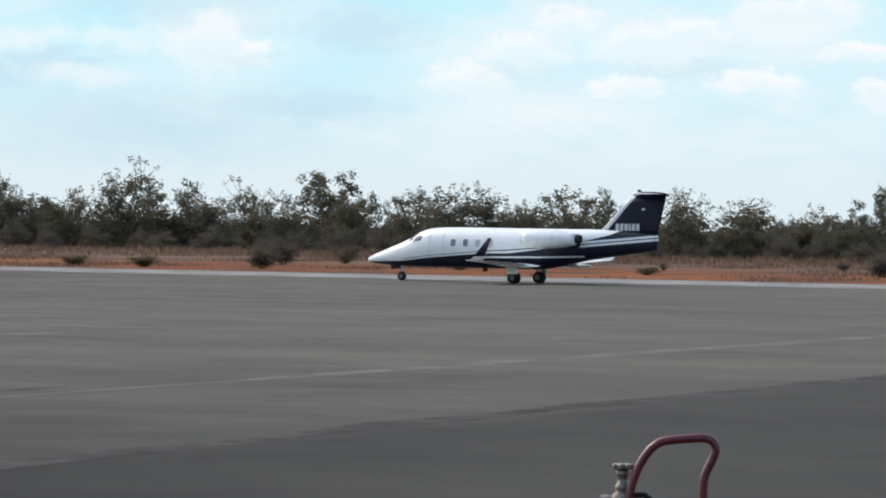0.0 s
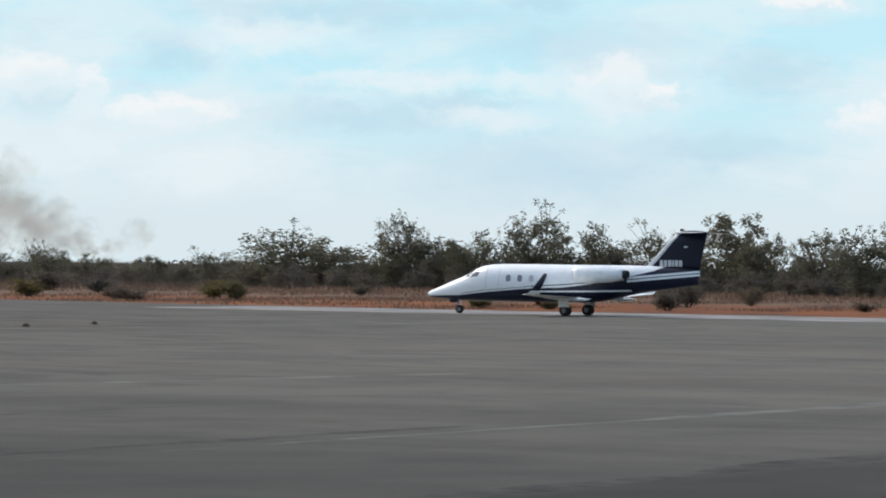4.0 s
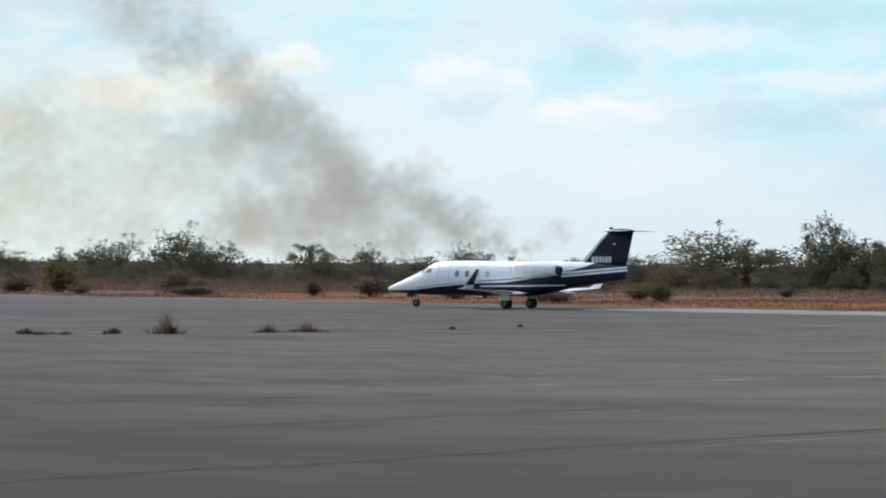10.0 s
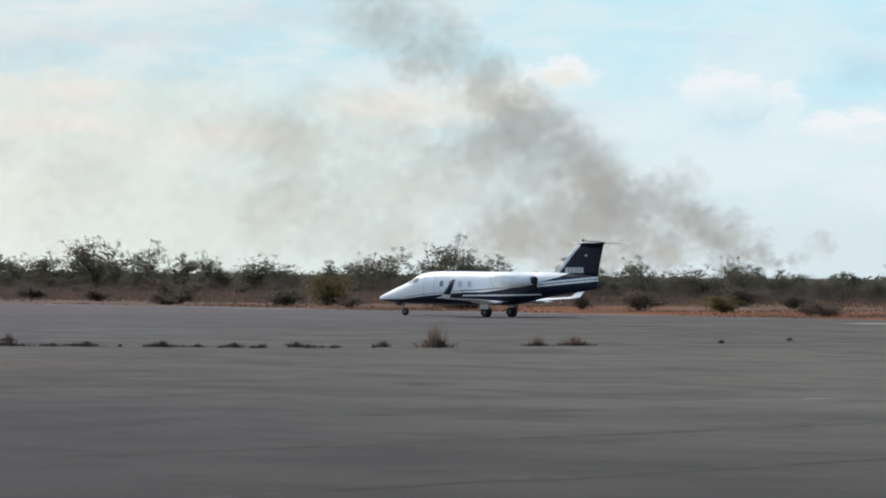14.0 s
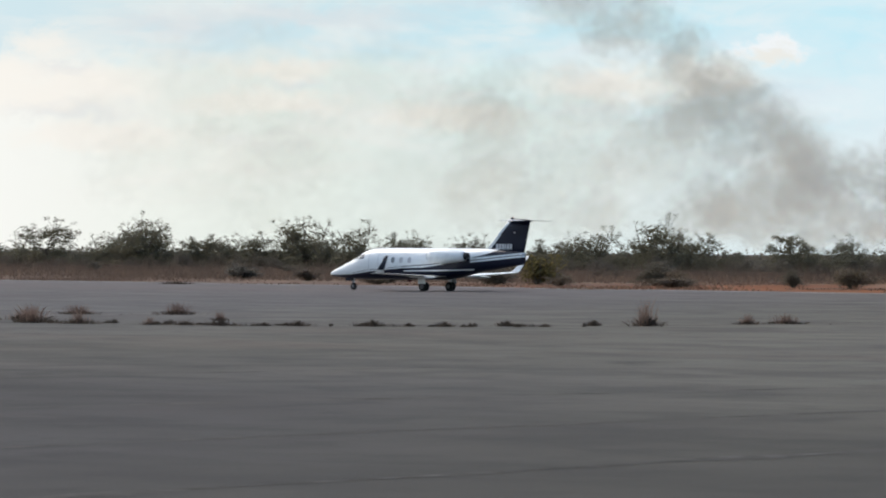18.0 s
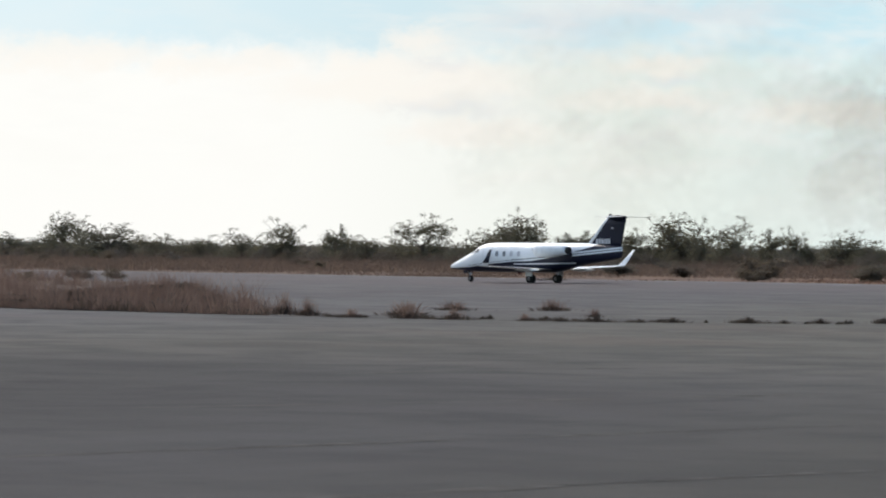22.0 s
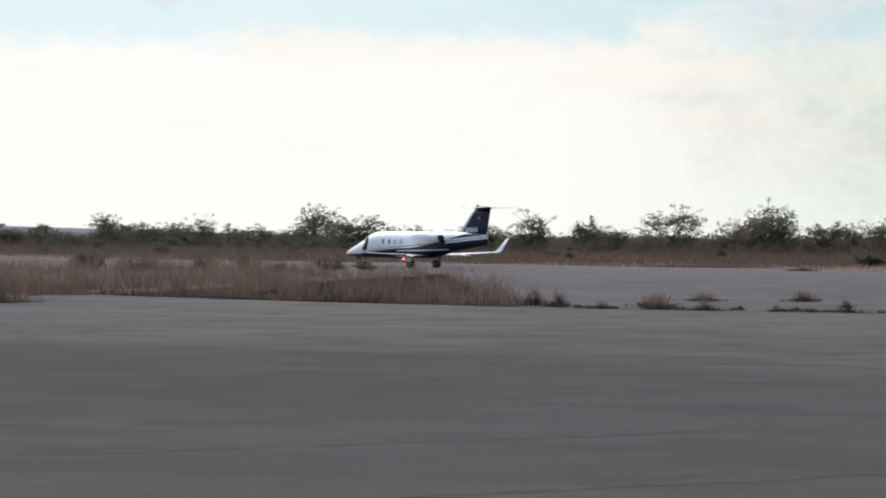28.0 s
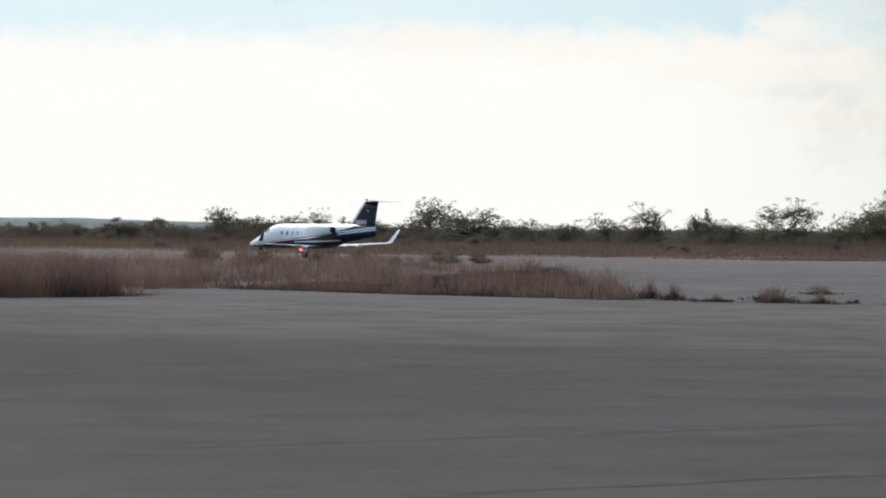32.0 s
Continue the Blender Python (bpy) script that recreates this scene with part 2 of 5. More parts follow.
    n.join(n.math("MULTIPLY", lightness, n.span(bluish, 0, 1, 0.935, 1.085, "LINEAR")), lightness_rgb.inputs[2])
    base = n.mix(1.0, base, lightness_rgb.outputs[0], "MULTIPLY")
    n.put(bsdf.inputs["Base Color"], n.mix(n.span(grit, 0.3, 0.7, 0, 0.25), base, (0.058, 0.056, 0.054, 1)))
    bsdf.inputs["Roughness"].default_value = 0.9
    bsdf.inputs["Specular IOR Level"].default_value = 0.08
    bumped(n, bsdf, grit, 0.35, 0.01)


def soil(n, bsdf, out):
    """Bare laterite along the runway, dull and littered towards the wood and in the west."""
    p = place(n)
    a = n.noise(n.scaled(p, 0.050, 0.016, 1), 1.0, 5.0, 0.6)
    b = n.noise(n.scaled(p, 0.22, 0.045, 1), 1.0, 6.0, 0.65, 0.5)
    base = n.ramp(a, [(0.3, (0.110, 0.036, 0.013)), (0.48, (0.185, 0.056, 0.016)), (0.68, (0.240, 0.082, 0.024))])
    base = n.mix(n.span(b, 0.53, 0.66, 0, 0.7), base, (0.175, 0.085, 0.036, 1))
    base = n.mix(n.span(b, 0.50, 0.38, 0, 0.85), base, (0.072, 0.042, 0.028, 1))
    sep = n.add("ShaderNodeSeparateXYZ")
    n.join(p, sep.inputs[0])
    sway = n.math("MULTIPLY", n.math("SUBTRACT", a, 0.5), 120.0)
    litter = n.span(n.math("ADD", sep.outputs[1], n.math("MULTIPLY", sway, 0.5)), 236.0, 266.0, 0.0, 0.85)
    base = n.mix(litter, base, n.mix(n.span(b, 0.4, 0.6), (0.085, 0.058, 0.042, 1), (0.150, 0.098, 0.066, 1)))
    west = n.span(n.math("ADD", n.math("MULTIPLY", sep.outputs[0], -1.0), sway), 165.0, 235.0, 0.0, 0.85)
    base = n.mix(west, base, n.mix(n.span(b, 0.4, 0.62), (0.088, 0.064, 0.050, 1), (0.140, 0.100, 0.074, 1)))
    n.put(bsdf.inputs["Base Color"], base)
    bsdf.inputs["Roughness"].default_value = 1.0
    bsdf.inputs["Specular IOR Level"].default_value = 0.1
    bumped(n, bsdf, b, 0.6, 0.15)


def litter(n, bsdf, out):
    p = place(n)
    b = n.noise(n.scaled(p, 0.8, 1.2, 1), 1.0, 6.0, 0.65)
    n.put(bsdf.inputs["Base Color"], n.ramp(b, [(0.3, (0.085, 0.066, 0.055)), (0.5, (0.130, 0.100, 0.082)), (0.7, (0.190, 0.150, 0.122))]))
    bsdf.inputs["Roughness"].default_value = 1.0
    bsdf.inputs["Specular IOR Level"].default_value = 0.05
    bumped(n, bsdf, b, 0.6, 0.08)


def leafy(dark, mid, light):
    def build(n, bsdf, out):
        geo = n.add("ShaderNodeNewGeometry")
        info = n.add("ShaderNodeObjectInfo")
        col = n.ramp(geo.outputs["Random Per Island"], [(0.0, dark), (0.55, mid), (1.0, light)])
        tone = n.span(info.outputs["Random"], 0.0, 1.0, 0.0, 0.32, "LINEAR")
        col = n.mix(tone, col, (0.13, 0.105, 0.05, 1))
        n.put(bsdf.inputs["Base Color"], col)
        bsdf.inputs["Roughness"].default_value = 0.75
        bsdf.inputs["Specular IOR Level"].default_value = 0.12
        trans = n.add("ShaderNodeBsdfTranslucent")
        n.put(trans.inputs[0], col)
        mixer = n.add("ShaderNodeMixShader")
        mixer.inputs[0].default_value = 0.48
        n.join(bsdf.outputs[0], mixer.inputs[1])
        n.join(trans.outputs[0], mixer.inputs[2])
        n.join(mixer.outputs[0], out.inputs[0])
    return build


def bark(n, bsdf, out):
    p = n.add("ShaderNodeTexCoord").outputs["Object"]
    a = n.noise(n.scaled(p, 9, 9, 2), 1.0, 5.0)
    n.put(bsdf.inputs["Base Color"], n.ramp(a, [(0.3, (0.055, 0.042, 0.032)), (0.7, (0.17, 0.135, 0.10))]))
    bsdf.inputs["Roughness"].default_value = 0.95
    bumped(n, bsdf, a, 0.6, 0.03)


def plain(col, rough, metal=0.0, coat=0.0, spread=0.06, scale=3.0, gloss=0.5):
    def build(n, bsdf, out):
        p = n.add("ShaderNodeTexCoord").outputs["Object"]
        a = n.noise(p, scale, 5.0, 0.6)
        dull = tuple(c * (1 - spread * 2.2) for c in col)
        n.put(bsdf.inputs["Base Color"], n.mix(n.span(a, 0.35, 0.7), (*col, 1), (*dull, 1)))
        n.put(bsdf.inputs["Roughness"], n.span(n.noise(p, scale * 4, 3.0), 0.3, 0.7, rough * 0.85, min(1.0, rough * 1.2)))
        bsdf.inputs["Metallic"].default_value = metal
        bsdf.inputs["Specular IOR Level"].default_value = gloss
        bsdf.inputs["Coat Weight"].default_value = coat
        bsdf.inputs["Coat Roughness"].default_value = 0.06
    return build


WHITE = (0.80, 0.83, 0.83)
NAVY = (0.008, 0.011, 0.026)


def livery(n, bsdf, out):
    """White over navy with pale stripes, in the aircraft's own length and height."""
    sep = n.add("ShaderNodeSeparateXYZ")
    n.join(n.add("ShaderNodeTexCoord").outputs["Object"], sep.inputs[0])
    x, _, z = sep.outputs
    u = n.span(x, -8.0, 10.0, 0, 1, "LINEAR")

    def height(stops):
        return n.math("MULTIPLY", n.ramp(u, [((a + 8) / 18, b / 4) for a, b in stops]), 4.0)

    def below(stops):
        return n.math("LESS_THAN", z, height(stops))

    def band(stops, thick):
        return n.math("LESS_THAN", n.math("ABSOLUTE", n.math("SUBTRACT", z, height(stops))), thick / 2)

    navy = below([(-7.2, 2.95), (-5.6, 2.78), (-4.8, 2.42), (-4.0, 2.22), (-3.3, 2.06), (-2.4, 1.86), (-1.0, 1.64), (0.5, 1.46), (2.05, 1.42), (3.63, 1.30), (5.2, 1.165), (6.8, 0.98), (9.1, 0.92)])
    tail = [(-7.2, 2.31), (-3.95, 1.995), (-3.2, 1.92)]
    pale = n.math("SUBTRACT", band(tail, 0.28), band(tail, 0.05), clamp=True)
    pale = n.math("MULTIPLY", pale, n.math("LESS_THAN", x, -3.35))
    low = n.math("MULTIPLY", band([(-3.6, 1.36), (-1.0, 1.29), (2.2, 1.24)], 0.08), n.math("COMPARE", x, -0.7, 2.8))
    line = n.math("MULTIPLY", band([(-1.6, 1.78), (0.47, 1.62), (2.2, 1.52)], 0.05), n.math("COMPARE", x, 0.5, 1.8))
    thin = n.math("MULTIPLY", band([(2.05, 1.53), (3.63, 1.40), (5.2, 1.265), (6.8, 1.07)], 0.028), n.math("COMPARE", x, 4.4, 2.3))
    line = n.math("MAXIMUM", line, thin)
    blue = n.math("MAXIMUM", n.math("SUBTRACT", navy, n.math("MAXIMUM", pale, low), clamp=True), line)
    grime = n.noise(n.scaled(n.add("ShaderNodeTexCoord").outputs["Object"], 1.2, 4, 4), 1.0, 5.0)
    white = n.mix(n.span(grime, 0.4, 0.75, 0, 0.5), (*WHITE, 1), (0.70, 0.70, 0.70, 1))
    n.put(bsdf.inputs["Base Color"], n.mix(blue, white, (*NAVY, 1)))
    n.put(bsdf.inputs["Roughness"], n.span(blue, 0, 1, 0.3, 0.38))
    n.put(bsdf.inputs["Specular IOR Level"], n.span(blue, 0, 1, 0.5, 0.3))


def glow(col, power):
    def build(n, bsdf, out):
        bsdf.inputs["Base Color"].default_value = (*col, 1)
        bsdf.inputs["Emission Color"].default_value = (*col, 1)
        bsdf.inputs["Emission Strength"].default_value = power
    return build


def dark_glass(n, bsdf, out):
    bsdf.inputs["Base Color"].default_value = (0.075, 0.085, 0.10, 1)
    bsdf.inputs["Roughness"].default_value = 0.06
    bsdf.inputs["Specular IOR Level"].default_value = 0.7


def straw(stops, dull):
    def build(n, bsdf, out):
        dry_blades(n, bsdf, out, stops, dull)
    return build


def dry_blades(n, bsdf, out, stops, dull):
    geo = n.add("ShaderNodeNewGeometry")
    sep = n.add("ShaderNodeSeparateXYZ")
    n.join(geo.outputs["Position"], sep.inputs[0])
    patch = n.noise(n.scaled(geo.outputs["Position"], 0.12, 0.12, 0.1), 1.0, 3.0)
    col = n.ramp(geo.outputs["Random Per Island"], stops)
    col = n.mix(n.span(patch, 0.42, 0.60, 0, 0.7), col, dull)
    far_west = n.math("MULTIPLY", n.span(sep.outputs[0], -170.0, -230.0, 0.0, 0.75), n.span(sep.outputs[1], 200.0, 212.0))
    col = n.mix(far_west, col, (0.130, 0.096, 0.075, 1))
    n.put(bsdf.inputs["Base Color"], col)
    bsdf.inputs["Roughness"].default_value = 0.9
    bsdf.inputs["Specular IOR Level"].default_value = 0.1
    trans = n.add("ShaderNodeBsdfTranslucent")
    n.put(trans.inputs[0], col)
    mixer = n.add("ShaderNodeMixShader")
    mixer.inputs[0].default_value = 0.42
    n.join(bsdf.outputs[0], mixer.inputs[1])
    n.join(trans.outputs[0], mixer.inputs[2])
    n.join(mixer.outputs[0], out.inputs[0])


def smoke(tone, weight):
    """Thin drifting smoke: dense in the middle of a puff, none at its rim."""
    def build(n, bsdf, out):
        coord = n.add("ShaderNodeTexCoord").outputs["Object"]
        info = n.add("ShaderNodeObjectInfo")
        sep = n.add("ShaderNodeSeparateXYZ")
        n.join(coord, sep.inputs[0])
        x, _, z = sep.outputs
        r = n.math("SQRT", n.math("ADD", n.math("MULTIPLY", x, x), n.math("MULTIPLY", z, z)))
        shift = n.add("ShaderNodeCombineXYZ")
        for k in range(3):
            n.join(n.math("MULTIPLY", info.outputs["Random"], 37.0 + 11 * k), shift.inputs[k])
        moved = n.add("ShaderNodeVectorMath")
        moved.operation = "ADD"
        n.join(coord, moved.inputs[0])
        n.join(shift.outputs[0], moved.inputs[1])
        lump = n.noise(moved.outputs[0], 1.9, 6.0, 0.6, 0.25)
        rim = n.math("SUBTRACT", 1.0, n.math("ADD", r, n.math("MULTIPLY", n.math("SUBTRACT", lump, 0.5), 1.9)))
        dense = n.math("MULTIPLY", n.span(rim, 0.0, 0.85), weight)
        dense = n.math("MULTIPLY", dense, n.span(r, 0.55, 0.98, 1.0, 0.0))
        bsdf.inputs["Base Color"].default_value = (*tone, 1)
        bsdf.inputs["Roughness"].default_value = 1.0
        bsdf.inputs["Specular IOR Level"].default_value = 0.0
        thin = n.add("ShaderNodeBsdfTransparent")
        trans = n.add("ShaderNodeBsdfTranslucent")
        trans.inputs[0].default_value = (*tone, 1)
        body = n.add("ShaderNodeMixShader")
        body.inputs[0].default_value = 0.5
        n.join(bsdf.outputs[0], body.inputs[1])
        n.join(trans.outputs[0], body.inputs[2])
        mixer = n.add("ShaderNodeMixShader")
        n.put(mixer.inputs[0], dense)
        n.join(thin.outputs[0], mixer.inputs[1])
        n.join(body.outputs[0], mixer.inputs[2])
        n.join(mixer.outputs[0], out.inputs[0])
    return build


M = {
    "asphalt": material("asphalt", asphalt),
    "soil": material("soil", soil),
    "litter": material("litter", litter),
    "leaf": material("leaf", leafy((0.092, 0.091, 0.069), (0.130, 0.125, 0.091), (0.178, 0.165, 0.113))),
    "scrub": material("scrub", leafy((0.096, 0.087, 0.074), (0.122, 0.110, 0.092), (0.146, 0.131, 0.106))),
    "yellow_leaf": material("yellow_leaf", leafy((0.085, 0.075, 0.030), (0.14, 0.115, 0.045), (0.20, 0.155, 0.06))),
    "olive_leaf": material("olive_leaf", leafy((0.090, 0.088, 0.045), (0.130, 0.120, 0.060), (0.170, 0.150, 0.075))),
    "brown_leaf": material("brown_leaf", leafy((0.100, 0.080, 0.062), (0.140, 0.110, 0.085), (0.190, 0.150, 0.115))),
    "bark": material("bark", bark),
    "livery": material("livery", livery),
    "white": material("white_paint", plain(WHITE, 0.42, 0, 0.08, 0.05)),
    "navy": material("navy_paint", plain(NAVY, 0.45, 0, 0, 0.05, 3.0, 0.22)),
    "steel": material("steel", plain((0.45, 0.45, 0.46), 0.35, 0.9)),
    "grey": material("grey_paint", plain((0.35, 0.35, 0.36), 0.5)),
    "hub": material("hub_grey", plain((0.10, 0.10, 0.105), 0.6)),
    "rubber": material("rubber", plain((0.020, 0.020, 0.020), 0.85, gloss=0.2)),
    "black": material("black_hole", plain((0.01, 0.01, 0.01), 0.8)),
    "glass": material("dark_glass", dark_glass),
    "cabin_glass": material("cabin_glass", plain((0.20, 0.215, 0.235), 0.12, gloss=0.7)),
    "red_glow": material("red_glow", glow((1.0, 0.05, 0.07), 26.0)),
    "red_dull": material("red_lens", plain((0.05, 0.008, 0.008), 0.5)),
    "red": material("red_paint", plain((0.135, 0.010, 0.013), 0.38, 0, 0.3, 0.2, 14.0)),
    "brass": material("brass", plain((0.30, 0.26, 0.22), 0.42, 0.7, 0, 0.3, 26.0)),
    "pale_line": material("pale_strip", plain((0.165, 0.159, 0.145), 0.9, 0, 0, 0.2, 0.4, 0.05)),
    "tar": material("tar", plain((0.072, 0.067, 0.060), 0.9, 0, 0, 0.2, 0.5, 0.05)),
    "dirt": material("dirt", plain((0.034, 0.029, 0.026), 1.0, 0, 0, 0.2, 0.8, 0.02)),
    "old_paint": material("old_paint", plain((0.300, 0.290, 0.272), 0.9, 0, 0, 0.22, 0.3, 0.05)),
    "shade": material("blind_and_shaded_white", plain((0.52, 0.53, 0.55), 0.4)),
    "straw": material("straw", straw([(0.0, (0.14, 0.095, 0.075)), (0.4, (0.19, 0.129, 0.102)), (0.75, (0.235, 0.166, 0.132)), (1.0, (0.29, 0.215, 0.172))], (0.135, 0.088, 0.070, 1))),
    # dark blades: weeds, and the shaded foot of grass tufts put into colour
    "weed_and_shade": material("weed_and_shade", straw([(0.0, (0.045, 0.038, 0.032)), (0.6, (0.075, 0.060, 0.048)), (1.0, (0.12, 0.095, 0.075))], (0.06, 0.048, 0.040, 1))),
    "verge_straw": material("verge_straw", straw([(0.0, (0.13, 0.080, 0.056)), (0.5, (0.195, 0.124, 0.086)), (1.0, (0.27, 0.185, 0.130))], (0.16, 0.103, 0.074, 1))),
    "smoke_dark": material("smoke_dark", smoke((0.63, 0.59, 0.52), 0.235)),
    "smoke_mid": material("smoke_mid", smoke((0.73, 0.695, 0.605), 0.20)),
    "smoke_pale": material("smoke_pale", smoke((0.90, 0.90, 0.78), 0.16)),
    # the blue of distance haze is put into the ridge's own colour
    "hazed_wood": material("hazed_wood", plain((0.088, 0.125, 0.138), 1.0, 0, 0, 0.2, 0.01)),
    "grey_letters": material("pale_letters", plain((0.62, 0.63, 0.65), 0.4)),
}

# ---- building helpers ----


def mesh_of(name, verts, faces, mat, smooth=False):
    me = bpy.data.meshes.new(name)
    me.from_pydata([tuple(v) for v in verts], [], faces)
    me.materials.append(mat)
    if smooth:
        me.shade_smooth()
    me.update()
    return me


def piece(name, me, parent=None, label="", at=None):
    ob = new(name, me)
    if parent is not None:
        ob.parent = parent
    if at is not None:
        ob.matrix_basis = at
    return tagged(ob, label=label)


def part(name, bm, mat, parent, label="", smooth=False, at=None):
    me = bpy.data.meshes.new(name)
    bmesh.ops.recalc_face_normals(bm, faces=bm.faces)
    bm.to_mesh(me)
    bm.free()
    me.materials.append(mat)
    if smooth:
        me.shade_smooth()
    return piece(name, me, parent, label, at)


def loft(rings, cap=True):
    """One closed skin through rings of equally many points."""
    bm = bmesh.new()
    rows = [[bm.verts.new(p) for p in ring] for ring in rings]
    n = len(rows[0])
    for a, b in zip(rows, rows[1:]):
        for i in range(n):
            bm.faces.new((a[i], a[(i + 1) % n], b[(i + 1) % n], b[i]))
    if cap:
        bm.faces.new(rows[0])
        bm.faces.new(list(reversed(rows[-1])))
    return bm


def rod(bm, a, b, r0, r1=None, n=10):
    """A tapered bar from a to b added to bm."""
    a, b = Vector(a), Vector(b)
    r1 = r0 if r1 is None else r1
    turn = (b - a).to_track_quat("Z", "Y").to_matrix()
    rows = []
    for p, r in ((a, r0), (b, r1)):
        rows.append([bm.verts.new(p + turn @ Vector((r * math.cos(2 * math.pi * i / n), r * math.sin(2 * math.pi * i / n), 0))) for i in range(n)])
    for i in range(n):
        bm.faces.new((rows[0][i], rows[0][(i + 1) % n], rows[1][(i + 1) % n], rows[1][i]))
    bm.faces.new(list(reversed(rows[0])))
    bm.faces.new(rows[1])
    return bm


def bar(a, b, r0, r1=None, n=10):
    return rod(bmesh.new(), a, b, r0, r1, n)


def tube(points, r, n=10):
    """A bent round tube through points."""
    rings, pts = [], [Vector(p) for p in points]
    for i, p in enumerate(pts):
        d = (pts[min(i + 1, len(pts) - 1)] - pts[max(i - 1, 0)]).normalized()
        side = d.cross(Vector((0, 1, 0.02))).normalized()
        up = side.cross(d)
        rings.append([p + (side * math.cos(2 * math.pi * k / n) + up * math.sin(2 * math.pi * k / n)) * r for k in range(n)])
    return loft(rings)


def box(x0, x1, y0, y1, z0, z1, bevel=0.0):
    bm = bmesh.new()
    bmesh.ops.create_cube(bm, size=1)
    for v in bm.verts:
        v.co = Vector(((x0 + x1) / 2 + v.co.x * (x1 - x0), (y0 + y1) / 2 + v.co.y * (y1 - y0), (z0 + z1) / 2 + v.co.z * (z1 - z0)))
    if bevel:
        bmesh.ops.bevel(bm, geom=list(bm.edges), offset=bevel, segments=2, affect="EDGES")
    return bm


def turned(profile, n=20, axis="Y"):
    """A body turned round an axis, from (along, radius) pairs."""
    rings = []
    for along, r in profile:
        ring = []
        for i in range(n):
            c, s = math.cos(2 * math.pi * i / n) * r, math.sin(2 * math.pi * i / n) * r
            ring.append((c, along, s) if axis == "Y" else (along, c, s) if axis == "X" else (c, s, along))
        rings.append(ring)
    return loft(rings)


# ---- ground ----


def slab(name, outline, z, depth, mat):
    bm = bmesh.new()
    top = [bm.verts.new((x, y, z)) for x, y in outline]
    low = [bm.verts.new((x, y, z - depth)) for x, y in outline]
    bm.faces.new(top)
    for i in range(len(top)):
        j = (i + 1) % len(top)
        bm.faces.new((top[i], low[i], low[j], top[j]))
    bmesh.ops.triangulate(bm, faces=[f for f in bm.faces if len(f.verts) > 4])
    return part(name, bm, mat, None)


def fall(x, y):
    """The plain drops a few metres beyond the wood."""
    return -0.06 - 11.0 * max(0.0, (math.hypot(x, y) - 600) / 4300) ** 0.8


def ground_sheet():
    xs = [-4900, -3600, -2500, -1700, -1200, -900, -700, -500, -300, 0, 300, 500, 700, 900, 1200, 1700, 2500, 3600, 4900]
    verts, faces = [], []
    for y in xs:
        for x in xs:
            verts.append((x, y, fall(x, y)))
    n = len(xs)
    for j in range(n - 1):
        for i in range(n - 1):
            faces.append((j * n + i, j * n + i + 1, (j + 1) * n + i + 1, (j + 1) * n + i))
    tagged(piece("ground", mesh_of("ground", verts, faces, M["soil"])), "reddish savanna soil with dry grass beside the runway", "ground", kind="structure")


ground_sheet()
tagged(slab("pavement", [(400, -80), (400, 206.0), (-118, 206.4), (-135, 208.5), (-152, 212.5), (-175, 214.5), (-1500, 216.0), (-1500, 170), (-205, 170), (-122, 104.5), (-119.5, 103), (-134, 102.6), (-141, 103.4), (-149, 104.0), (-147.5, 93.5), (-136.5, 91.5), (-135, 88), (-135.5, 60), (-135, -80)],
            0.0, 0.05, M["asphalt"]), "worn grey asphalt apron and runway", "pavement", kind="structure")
tagged(slab("grass_soil", [(-122, 104.5), (-205, 170), (-1500, 170), (-1500, -80), (-135, -80), (-135.5, 60), (-135, 88), (-136.5, 91.5), (-147.5, 93.5), (-149, 104.0), (-141, 103.4), (-134, 102.6), (-119.5, 103)],
            -0.012, 0.03, M["litter"]), "dark soil with dead grass beside the asphalt", "ground", kind="structure")


def strip(name, x0, x1, y0, y1, mat, label, wobble=0.0, seed=0, taper=0.0):
    n = 160
    left, right = [], []
    for i in range(n + 1):
        k = i / n
        dx, dy = (wobble * (noise.noise(Vector((i * 0.11, seed * 7.3 + s, 0))) + 0.35 * noise.noise(Vector((i * 0.53, seed * 3.1 + s, 2)))) for s in (0, 40))
        if abs(y1 - y0) > abs(x1 - x0):
            y = y0 + (y1 - y0) * k
            pinch = (x1 - x0) / 2 * max(0.0, 1 - k / taper) * 0.94 if taper else 0.0
            dx, dy = dx + pinch, dy - pinch
            left.append((x0 + dx, y, 0.004)), right.append((x1 + dy, y, 0.004))
        else:
            x = x0 + (x1 - x0) * k
            left.append((x, y0 + dx, 0.004)), right.append((x, y1 + dy, 0.004))
    verts = left + right
    faces = [(i, i + 1, n + 2 + i, n + 1 + i) for i in range(n)]
    tagged(piece(name, mesh_of(name, verts, faces, mat)), label, "pavement seam", kind="structure")


strip("pale_seam", -35.3, -34.5, 50, 128, M["pale_line"], "pale worn seam across the asphalt apron", 0.3, 1, 0.5)
strip("tar_seam", -26.0, -25.2, 30, 110, M["tar"], "dark tar seam across the asphalt apron", 0.4, 2)
